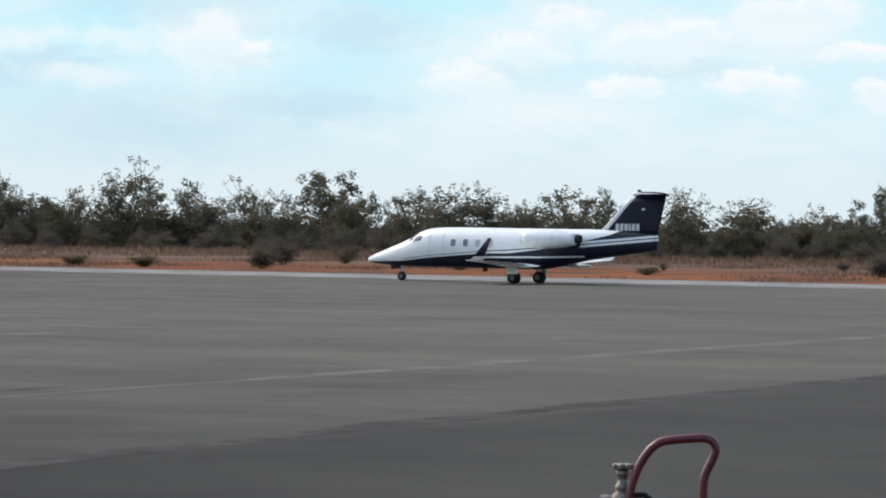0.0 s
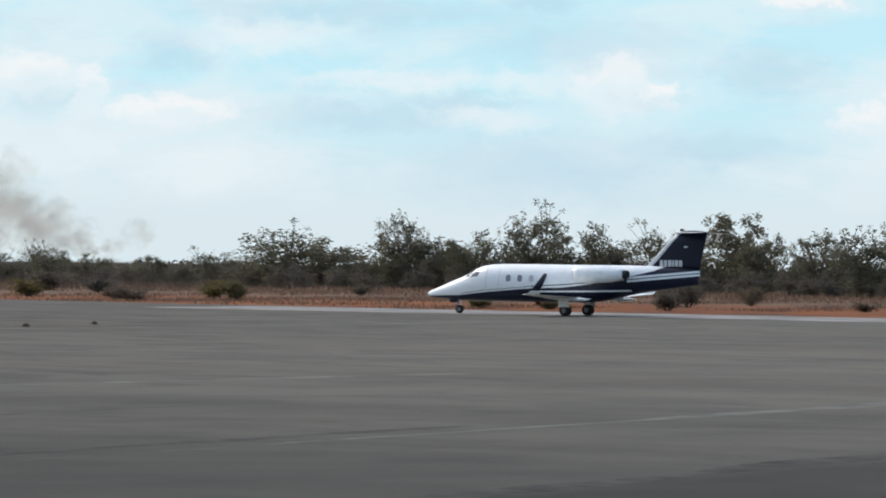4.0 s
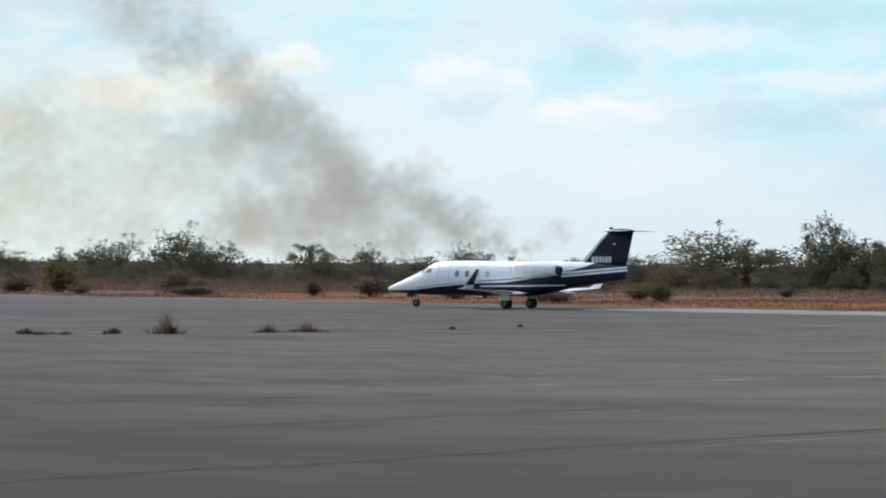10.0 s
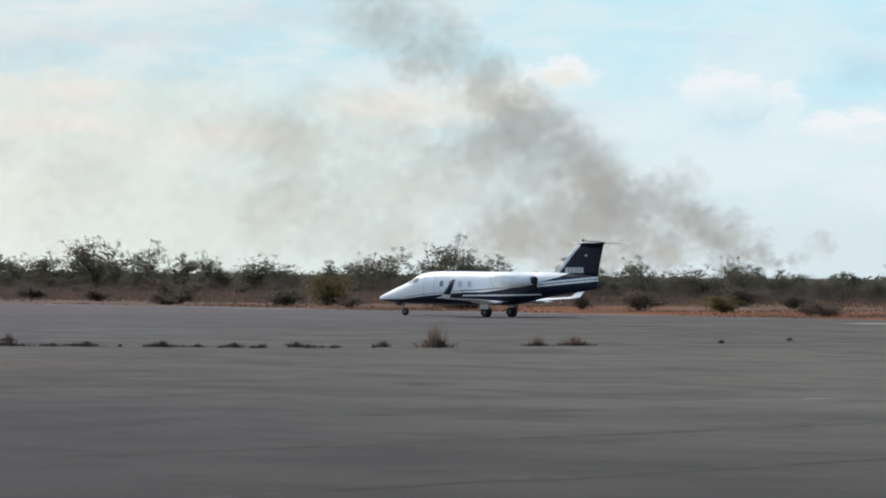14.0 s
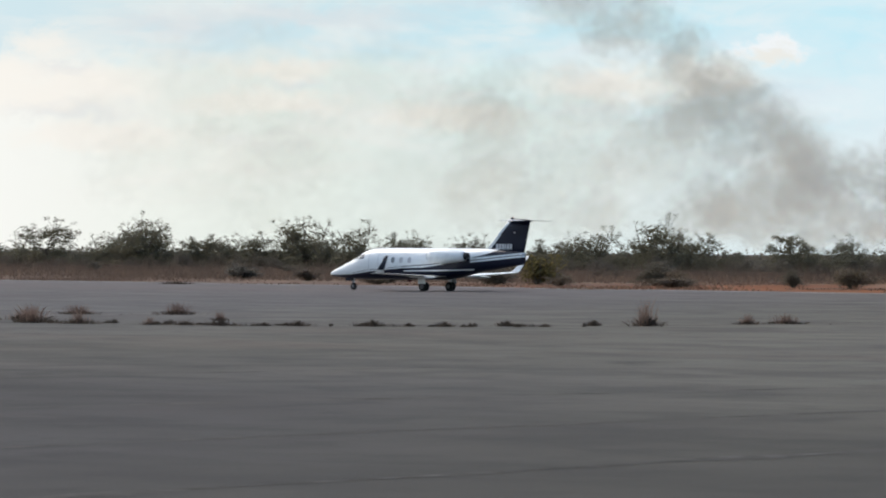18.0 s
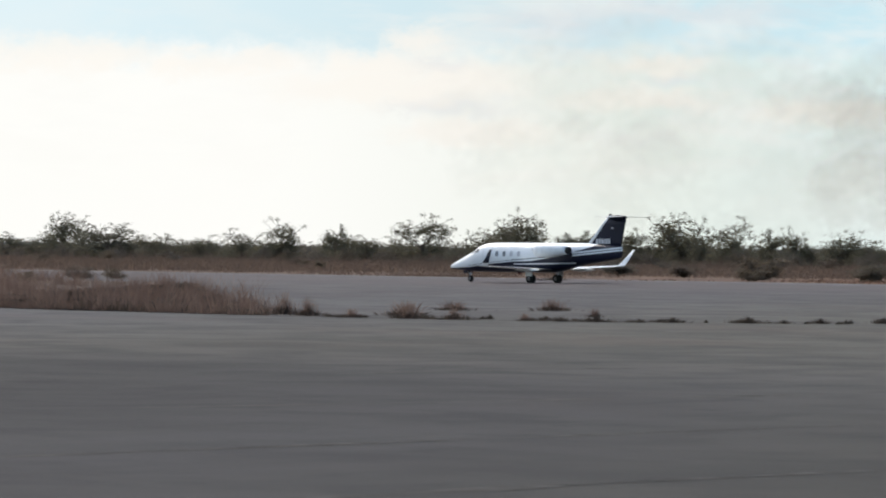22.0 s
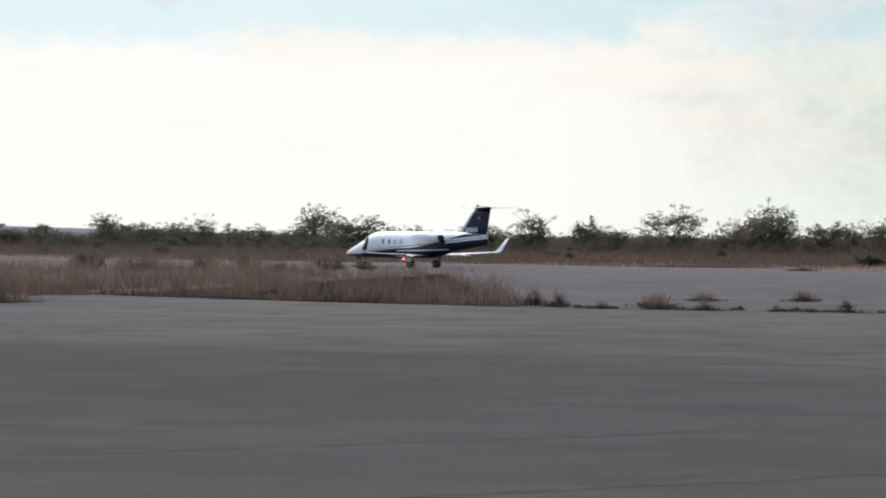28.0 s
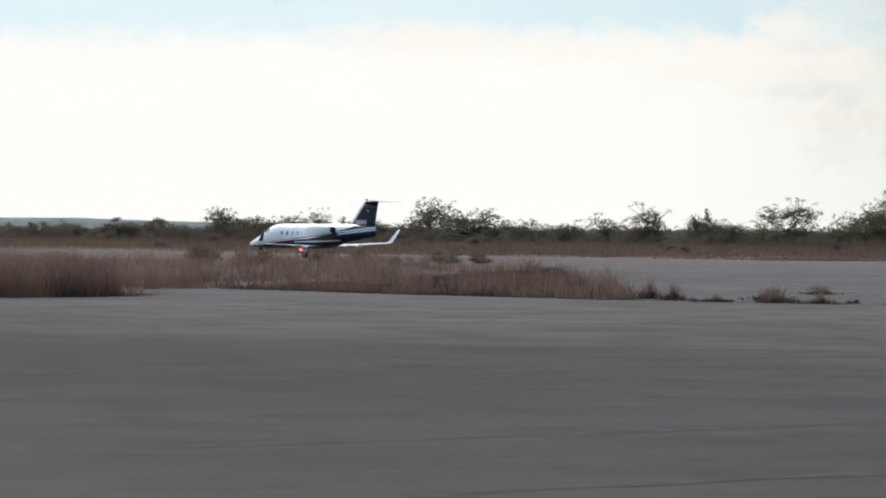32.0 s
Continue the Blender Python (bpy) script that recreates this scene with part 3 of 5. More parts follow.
def joint(name, a, b, width, mat, label, seed):
    """A broken joint between two paving lanes, uneven in width."""
    (x0, y0), (x1, y1) = a, b
    n = 90
    verts, faces = [], []
    for i in range(n + 1):
        k = i / n
        w = width * max(0.12, 0.6 + 1.5 * noise.noise(Vector((i * 0.19, seed * 5.1, 0)))) * min(1.0, 8 * k + 0.1, 8 * (1 - k) + 0.1)
        off = 0.25 * noise.noise(Vector((i * 0.07, seed * 2.7, 6)))
        x, y = x0 + (x1 - x0) * k + off, y0 + (y1 - y0) * k
        verts += [(x - w / 2, y, 0.0045), (x + w / 2, y, 0.0045)]
    for i in range(n):
        faces.append((2 * i, 2 * i + 1, 2 * i + 3, 2 * i + 2))
    tagged(piece(name, mesh_of(name, verts, faces, M[mat])), label, "pavement seam", kind="structure")


joint("lane_joint", (-36.5, 24), (-36.0, 66), 0.55, "tar", "dark broken joint between paving lanes", 1)
joint("lane_joint", (-45.8, 30), (-44.6, 72), 0.40, "tar", "dark broken joint between paving lanes", 2)
joint("lane_joint", (-57.2, 46), (-52.6, 72), 0.60, "tar", "dark broken joint between paving lanes", 3)
joint("lane_joint", (-54.9, 75), (-51.7, 97), 0.50, "pale_line", "pale worn joint between paving lanes", 4)
joint("lane_joint", (-70.5, 42), (-66.5, 86), 0.45, "tar", "dark broken joint between paving lanes", 5)
strip("edge_stripe", -126, 60, 191.5, 205.0, M["old_paint"], "bleached pale shoulder along the runway edge", 1.2, 3)
strip("edge_line", -520, -150, 209.6, 210.6, M["old_paint"], "faded pale line along the runway edge", 0.8, 4)

# ---- plants ----


def leaf_quads(rng, centre, spread, count, size, verts, faces):
    for _ in range(count):
        d = Vector((rng.gauss(0, 1), rng.gauss(0, 1), rng.gauss(0, 1)))
        p = Vector(centre) + Vector((d.x * spread[0], d.y * spread[1], d.z * spread[2])) * 0.5
        a = Vector((rng.uniform(-1, 1), rng.uniform(-1, 1), rng.uniform(-0.6, 0.6))).normalized()
        b = a.cross(Vector((rng.uniform(-1, 1), rng.uniform(-1, 1), rng.uniform(-1, 1)))).normalized()
        s = size * rng.uniform(0.6, 1.35)
        k = len(verts)
        verts += [p - a * s, p + b * s * 0.5, p + a * s, p - b * s * 0.5]
        faces.append((k, k + 1, k + 2, k + 3))


def build_tree(seed, open_crown, name="tree", leaf="leaf"):
    """A savanna tree one unit tall and about one wide: leaning trunk, forked limbs and leaf clumps at their ends."""
    rng = random.Random(seed)
    root = new(name)
    wood = bmesh.new()
    verts, faces = [], []
    fork = Vector((rng.uniform(-0.05, 0.05), rng.uniform(-0.05, 0.05), rng.uniform(0.16, 0.28)))
    rod(wood, (0, 0, -0.02), fork, 0.030, 0.022, 7)
    limbs = rng.randint(5, 7)
    for i in range(limbs):
        a = 2 * math.pi * (i + rng.uniform(-0.3, 0.3)) / limbs
        reach, rise = rng.uniform(0.16, 0.36), rng.uniform(0.18, 0.52)
        mid = fork + Vector((math.cos(a) * reach * 0.6, math.sin(a) * reach * 0.6, rise * 0.6))
        rod(wood, fork, mid, 0.014, 0.010, 6)
        for _ in range(rng.randint(3, 4)):
            b = a + rng.uniform(-0.9, 0.9)
            end = mid + Vector((math.cos(b) * reach * rng.uniform(0.2, 0.75), math.sin(b) * reach * rng.uniform(0.2, 0.75), rise * rng.uniform(0.05, 0.65)))
            end.z = min(end.z, 0.97)
            rod(wood, mid, end, 0.008, 0.004, 5)
            for _ in range(rng.randint(2, 4)):
                tip = end + Vector((rng.gauss(0, 0.07), rng.gauss(0, 0.07), rng.gauss(0.0, 0.055)))
                tip.z = min(tip.z, 0.97)
                rod(wood, end, tip, 0.004, 0.002, 4)
                leaf_quads(rng, tip, (0.075, 0.075, 0.055), 26 if open_crown else 40, 0.021, verts, faces)
    for _ in range(14 if open_crown else 30):
        c = (rng.gauss(0, 0.21), rng.gauss(0, 0.21), rng.uniform(0.10, 0.55))
        leaf_quads(rng, c, (0.16, 0.16, 0.12), 60, 0.022, verts, faces)
    fit_unit(wood, verts)
    part("trunk", wood, M["bark"], root)
    piece("crown", mesh_of("crown", verts, faces, M[leaf]), root)
    return root


def build_bushy(seed, name="tree", leaf="leaf"):
    """A rounded savanna tree in full leaf down to the ground, with bare twigs above the crown."""
    rng = random.Random(seed)
    root = new(name)
    wood = bmesh.new()
    verts, faces = [], []
    rod(wood, (0, 0, -0.02), (rng.uniform(-0.04, 0.04), 0, 0.4), 0.026, 0.016, 7)
    heads = [(rng.uniform(-0.22, 0.22), rng.uniform(-0.2, 0.2), rng.uniform(0.42, 0.72), rng.uniform(0.16, 0.26)) for _ in range(6)]
    heads += [(rng.uniform(-0.3, 0.3), rng.uniform(-0.3, 0.3), rng.uniform(0.15, 0.35), rng.uniform(0.18, 0.26)) for _ in range(6)]
    for x, y, z, r in heads:
        rod(wood, (0, 0, min(0.3, z * 0.6)), (x, y, z), 0.010, 0.005, 5)
        for _ in range(12):
            d = Vector((rng.gauss(0, 1), rng.gauss(0, 1), rng.gauss(0, 0.8))).normalized() * r * rng.uniform(0.55, 1.0)
            leaf_quads(rng, (x + d.x, y + d.y, max(z + d.z, 0.04)), (0.085, 0.085, 0.065), 24, 0.020, verts, faces)
    for _ in range(rng.randint(9, 14)):
        x, y, z, r = rng.choice(heads[:6])
        tip = Vector((x + rng.gauss(0, 0.10), y + rng.gauss(0, 0.10), min(z + r * rng.uniform(1.1, 1.7), 1.02)))
        rod(wood, (x, y, z), tip, 0.006, 0.002, 4)
        leaf_quads(rng, tip, (0.045, 0.045, 0.05), rng.randint(6, 22), 0.017, verts, faces)
    fit_unit(wood, verts)
    part("trunk", wood, M["bark"], root)
    piece("crown", mesh_of("crown", verts, faces, M[leaf]), root)
    return root


def fit_unit(wood, verts):
    """Scale stems and leaves to one unit of height and one of width."""
    tops = sorted(v.z for v in verts)
    reach = sorted(math.hypot(v.x, v.y) for v in verts)
    up, out = 1 / tops[int(len(tops) * 0.997)], 0.5 / reach[int(len(reach) * 0.95)]
    for v in verts:
        v.x, v.y, v.z = v.x * out, v.y * out, v.z * up
    for v in wood.verts:
        v.co = Vector((v.co.x * out, v.co.y * out, v.co.z * up))


def build_shrub(seed, name="shrub", leaf="scrub"):
    rng = random.Random(seed)
    root = new(name)
    wood = bmesh.new()
    verts, faces = [], []
    for i in range(9):
        a = rng.uniform(0, 6.28)
        r = rng.uniform(0.1, 0.5)
        tip = Vector((math.cos(a) * r, math.sin(a) * r, rng.uniform(0.45, 0.92) * (1.1 - r * 0.6)))
        rod(wood, (math.cos(a) * 0.05, math.sin(a) * 0.05, -0.03), tip, 0.016, 0.006, 5)
        for k in range(7):
            f = rng.uniform(0.25, 1.0)
            c = tip * f + Vector((rng.gauss(0, 0.09), rng.gauss(0, 0.09), rng.gauss(0, 0.05)))
            c.z = max(c.z, 0.08)
            leaf_quads(rng, c, (0.16, 0.16, 0.12), 34, 0.035, verts, faces)
    fit_unit(wood, verts)
    part("stem", wood, M["bark"], root)
    piece("foliage", mesh_of("foliage", verts, faces, M[leaf]), root)
    return root


def scaled_pose(x, y, z, turn, sx, sz):
    return pose(x, y, z, 0, 0, turn) @ Matrix.Diagonal((sx, sx, sz, 1))


def clone(source, x, y, turn, width, height, label, category, group):
    ob = copy_thing(source, scaled_pose(x, y, -0.06, turn, width, height))
    tagged(ob, label, category, group)
    return ob


TREES = [build_tree(s, s % 2 == 0) for s in range(11, 19)]
DENSE = TREES[1::2]
BUSHY = [build_bushy(s) for s in range(61, 67)]
THICKET = [build_bushy(s, "shrub", "scrub") for s in range(71, 74)]
SHRUBS = [build_shrub(s) for s in range(31, 36)]
BROWN = [build_shrub(s, "brown_shrub", "brown_leaf") for s in range(51, 53)]
GOLDEN = [build_shrub(s, "golden_shrub", "yellow_leaf") for s in range(41, 43)]
OLIVE = [build_shrub(s, "olive_shrub", "olive_leaf") for s in range(45, 47)]
ROW = 325.0      # the line of the wood's front, along the runway

# where a tree stands along the row, its height and the width of its crown
WOOD_EAST = [(-102, 5.8, 3.7), (-105, 4.6, 3.7), (-107.8, 4.2, 4.2), (-110, 3.0, 2.8), (-113, 3.6, 3.3), (-115.7, 4.7, 5.7), (-120, 5.4, 4.3), (-126, 5.3, 3.8),
             (-129, 5.3, 5.7), (-132.5, 4.3, 2.9), (-135.5, 5.7, 2.6), (-139, 5.5, 5.8), (-144, 5.1, 4.9), (-148, 5.1, 4.4), (-153.8, 6.5, 5.9), (-157.6, 3.7, 4.0),
             (-160, 5.9, 4.5), (-165.7, 5.6, 6.0), (-170.2, 4.6, 4.0), (-173.6, 7.5, 4.5), (-178, 4.9, 5.1), (-181.3, 4.3, 4.1), (-184.6, 5.0, 7.2), (-187.3, 6.4, 3.6)]
WOOD_MID = [(-196.9, 5.2, 8.9), (-203.3, 2.8, 4.2), (-207, 3.1, 3.7), (-211.4, 2.5, 4.2), (-217, 2.6, 4.3), (-222, 3.3, 3.8), (-227.5, 3.6, 3.3), (-231.5, 2.8, 5.5),
            (-235.5, 2.5, 5.5), (-239.9, 3.5, 2.6), (-245, 3.6, 4.5), (-256, 3.9, 4.0), (-259.8, 5.2, 5.1), (-268.3, 4.1, 5.2), (-272.4, 3.6, 3.5), (-277, 3.1, 4.7),
            (-285.9, 3.4, 5.9), (-294.7, 3.7, 3.6), (-299.2, 4.6, 4.2), (-305.7, 3.1, 4.9), (-311.2, 4.9, 6.2)]
WOOD_WEST = [(-316.8, 3.5, 4.4), (-322, 3.1, 3.8), (-326.5, 3.4, 5.0), (-334.6, 5.3, 6.4), (-338.3, 4.5, 3.9), (-347.7, 4.8, 5.9), (-360.3, 2.7, 5.3), (-365.8, 4.0, 3.4),
             (-371.4, 4.4, 5.4), (-378.7, 3.3, 4.8), (-391.5, 2.6, 5.6), (-399.2, 2.7, 5.6), (-408.3, 3.8, 7.2), (-420.5, 5.0, 5.8), (-430.7, 3.0, 5.9), (-438.7, 3.9, 3.7),
             (-445.6, 3.3, 6.0), (-451.4, 2.9, 6.1), (-459.9, 2.8, 3.9), (-465.3, 4.0, 5.4), (-479.8, 2.9, 4.8), (-487.6, 2.9, 5.6), (-503, 2.4, 4.9), (-511, 2.2, 6.6), (-520, 2.2, 6.7)]


def plant_wood():
    rng = random.Random(5)
    for x, h, w in WOOD_EAST + WOOD_MID + WOOD_WEST:
        tall = h > 4.4
        full = w > 7 or rng.random() < (0.25 if x > -190 else 0.7)
        clone(rng.choice(BUSHY if full else TREES), x, ROW + rng.uniform(-4, 4), rng.uniform(0, 360), w * (1.3 if full else 1.15), h * (1.08 if not full or x > -190 else 1.16) + 0.06,
              "tall dusty green savanna tree with an open crown" if tall else "low dusty green savanna tree in the scrub", "tree", "trees behind the runway")
        side = rng.choice((-1, 1))
        clone(rng.choice(BUSHY + DENSE), x + side * w * rng.uniform(0.02, 0.3), ROW + rng.uniform(0, 7), rng.uniform(0, 360), w * rng.uniform(0.95, 1.3), h * rng.uniform(0.68, 0.9),
              "low dense savanna tree in the scrub", "tree", "trees behind the runway")
    # the close-set lower trees of the wood and the thicket at their feet
    x = -62.0
    while x > -575:
        east = x > -195
        h = rng.uniform(2.7, 4.3) if east else rng.uniform(1.6, 2.5) * (1.12 if -310 < x < -262 else 1.0 if x > -440 else 1.12)
        clone(rng.choice(BUSHY if rng.random() < 0.65 else TREES), x + rng.uniform(-1, 1), ROW + rng.uniform(-5, 9), rng.uniform(0, 360), h * rng.uniform(0.85, 1.3), h,
              "low dusty green savanna tree in the scrub", "tree", "trees behind the runway")
        if rng.random() < 0.7:
            h = rng.uniform(1.3, 2.1) * (1.2 if east else 1.0 if x > -470 else 0.8)
            clone(rng.choice(THICKET), x + rng.uniform(-1, 1), ROW - rng.uniform(4, 13), rng.uniform(0, 360), h * rng.uniform(1.1, 1.7), h, "dense dark scrub bush before the wood", "bush", "bushes before the wood")
        if rng.random() < (0.10 if east else 0.30):
            h = rng.uniform(0.5, 1.3)
            brown = rng.random() < 0.6
            clone(rng.choice(BROWN if brown else SHRUBS), x, rng.uniform(246, 306), rng.uniform(0, 360), h * rng.uniform(1.4, 2.2), h,
                  "low brown bush on the dry verge" if brown else "low grey-green bush on the dry verge", "bush", "bushes on the verge")
        x -= rng.uniform(1.9, 3.0)
    # single bushes on the verge: place, width, height, colour
    for x, y, w, h, kind in ((-199, 234.5, 3.8, 2.25, "yellow"), (-211, 230.6, 4.2, 1.8, "brown"), (-198, 228.5, 3.1, 1.3, "green"), (-144, 231, 2.4, 1.4, "olive"), (-145.5, 220.5, 2.5, 1.0, "brown"),
                             (-108, 221.5, 2.0, 1.5, "green"), (-118.8, 218, 2.2, 0.7, "olive"), (-114.5, 219, 2.2, 0.7, "olive"), (-74, 236, 2.0, 1.6, "green"), (-150, 237, 2.5, 1.25, "yellow"),
                             (-114.8, 238.5, 2.2, 1.7, "green"), (-151, 227, 2.3, 0.8, "brown"), (-169.2, 233, 3.5, 1.5, "brown"), (-178, 238, 1.8, 1.4, "green"), (-161.4, 232, 2.8, 1.2, "yellow"), (-184.3, 233, 2.2, 1.2, "brown"), (-176, 262, 3.6, 1.4, "green"), (-186, 270, 4.0, 1.5, "brown"), (-178, 224, 4.6, 0.75, "brown"), (-197.5, 246, 3.3, 1.8, "green"),
                             (-190, 226, 2.4, 0.8, "brown"), (-204, 222, 2.6, 0.9, "brown"), (-224, 236, 3.0, 1.0, "brown"), (-238, 243, 3.4, 1.3, "green"), (-100, 233, 2.2, 0.6, "brown"), (-86, 228, 1.8, 0.5, "brown"),
                             (-234.6, 163.0, 3.2, 1.3, "dead"), (-227.5, 161.8, 2.6, 1.0, "dead"), (-225.4, 166.1, 2.2, 0.9, "dead"), (-229.9, 172.7, 2.0, 1.1, "dead"), (-221.6, 173.9, 2.4, 1.0, "dead"), (-223.3, 178.3, 1.8, 0.8, "dead"), (-212.7, 162.3, 1.6, 0.7, "dead")):
        src = rng.choice({"yellow": GOLDEN, "olive": OLIVE, "brown": BROWN, "green": SHRUBS, "dead": BROWN}[kind])
        clone(src, x, y, rng.uniform(0, 360), w, h, {"yellow": "yellowing bush on the dry verge", "olive": "olive green bush on the dry verge", "brown": "dead brown bush on the dry verge", "green": "dark green bush on the dry verge", "dead": "dead grey-brown bush in the tall dry grass"}[kind],
              "bush", "bushes on the verge")


plant_wood()
for source in TREES + BUSHY + THICKET + SHRUBS + GOLDEN + OLIVE + BROWN:
    for ob in (*source.children, source):
        bpy.data.objects.remove(ob)


def back_woods():
    """Scrub and low trees behind the first rows, away to the horizon."""
    rng = random.Random(15)
    verts, faces = [], []
    for y0, step, count in ((350, 1.7, 60), (372, 3.2, 26), (410, 4.0, 24), (470, 5.0, 22), (560, 7.0, 20), (700, 9.0, 18), (900, 12.0, 18), (1300, 18.0, 16), (2000, 30.0, 14)):
        x = -y0 * 0.2
        while x > -y0 * 1.85:
            top = rng.uniform(0.9, 1.6) if rng.random() < 0.85 else rng.uniform(1.6, 2.0)
            k = y0 / 372
            top *= 1.0 if y0 > 360 else 2.0 if x > -190 else 1.25
            z0 = fall(x, y0)
            for _ in range(count):
                leaf_quads(rng, (x + rng.gauss(0, 1.6 * k), y0 + rng.uniform(-12, 12) * k, z0 + top * rng.uniform(0.15, 0.9)), (0.9 * k, 0.9 * k, 0.5), 4, (0.35 if y0 > 360 else 0.22) * k ** 0.6, verts, faces)
            x -= step * rng.uniform(0.6, 1.3)
    tagged(piece("back_woods", mesh_of("back_woods", verts, faces, M["scrub"])), "grey-green savanna scrub behind the first trees", "woods", kind="stuff")


back_woods()


def blades(name, spots, seed, tall, per, spread, label, mat="straw", width=0.015):
    """Dry grass: bent blades in clumps, one mesh."""
    rng = np.random.default_rng(seed)
    n = len(spots) * per
    base = np.repeat(np.array(spots)[:, :2], per, axis=0) + rng.normal(0, spread, (n, 2))
    high = np.repeat(np.array(spots)[:, 2], per) * tall * rng.uniform(0.3, 1.2, n)
    ang = rng.uniform(0, 2 * np.pi, n)
    wide = width * rng.uniform(0.7, 1.5, n)
    lean = rng.normal(0, 0.30, (n, 2)) * high[:, None]
    across = np.stack([np.cos(ang), np.sin(ang)], 1) * wide[:, None]
    v = np.zeros((n, 5, 3))
    v[:, 0, :2], v[:, 1, :2] = base - across, base + across
    v[:, 2, :2], v[:, 3, :2] = base + lean * 0.4 + across * 0.8, base + lean * 0.4 - across * 0.8
    v[:, 4, :2] = base + lean
    v[:, 0, 2] = v[:, 1, 2] = -0.06
    v[:, 2, 2] = v[:, 3, 2] = high * 0.6
    v[:, 4, 2] = high
    k = np.arange(n) * 5
    faces = np.stack([k, k + 1, k + 2, k + 3], 1).tolist() + np.stack([k + 3, k + 2, k + 4], 1).tolist()
    me = bpy.data.meshes.new(name)
    me.from_pydata(v.reshape(-1, 3).tolist(), [], faces)
    me.materials.append(M[mat])
    return tagged(piece(name, me), label, "grass", kind="stuff")


def in_wedge(x, y):
    """The unpaved wedge between apron and runway, and the apron's western verge."""
    if x < -135.6 and y < 104:
        return not (x > -148.6 and y > 91.8)
    return 103.4 < y < 169.5 and x < -119.5 - (y - 103) * 1.27


def tussocks(name, spots, seed, per, radius, label, mat="straw"):
    """Dry bunch grass: blades that spread from the heart of each tussock, one mesh."""
    rng = np.random.default_rng(seed)
    spots = np.array(spots)
    n = len(spots) * per
    r = np.abs(rng.normal(0, radius, n)) * np.repeat(spots[:, 3], per)
    a = rng.uniform(0, 2 * np.pi, n)
    out = np.stack([np.cos(a), np.sin(a)], 1)
    base = np.repeat(spots[:, :2], per, axis=0) + out * r[:, None]
    high = np.repeat(spots[:, 2], per) * (0.22 + 1.15 * rng.uniform(0.0, 1.0, n) ** 2.4) * np.clip(1.15 - r / (radius * 4), 0.35, 1.1)
    high = np.minimum(high, 1.7 + 0.35 * rng.uniform(-1.0, 1.0, n))
    lean = out * (high * rng.uniform(0.05, 0.6, n))[:, None] + rng.normal(0, 0.34, (n, 2)) * high[:, None]
    t = rng.uniform(0, 2 * np.pi, n)
    across = np.stack([np.cos(t), np.sin(t)], 1) * (0.0085 * rng.uniform(0.6, 1.6, n))[:, None]
    v = np.zeros((n, 5, 3))
    v[:, 0, :2], v[:, 1, :2] = base - across, base + across
    v[:, 2, :2], v[:, 3, :2] = base + lean * 0.35 + across * 0.8, base + lean * 0.35 - across * 0.8
    v[:, 4, :2] = base + lean
    v[:, 0, 2] = v[:, 1, 2] = -0.06
    v[:, 2, 2] = v[:, 3, 2] = high * 0.6
    v[:, 4, 2] = high
    k = np.arange(n) * 5
    faces = np.stack([k, k + 1, k + 2, k + 3], 1).tolist() + np.stack([k + 3, k + 2, k + 4], 1).tolist()
    me = bpy.data.meshes.new(name)
    me.from_pydata(v.reshape(-1, 3).tolist(), [], faces)
    me.materials.append(M[mat])
    return tagged(piece(name, me), label, "grass", kind="stuff")


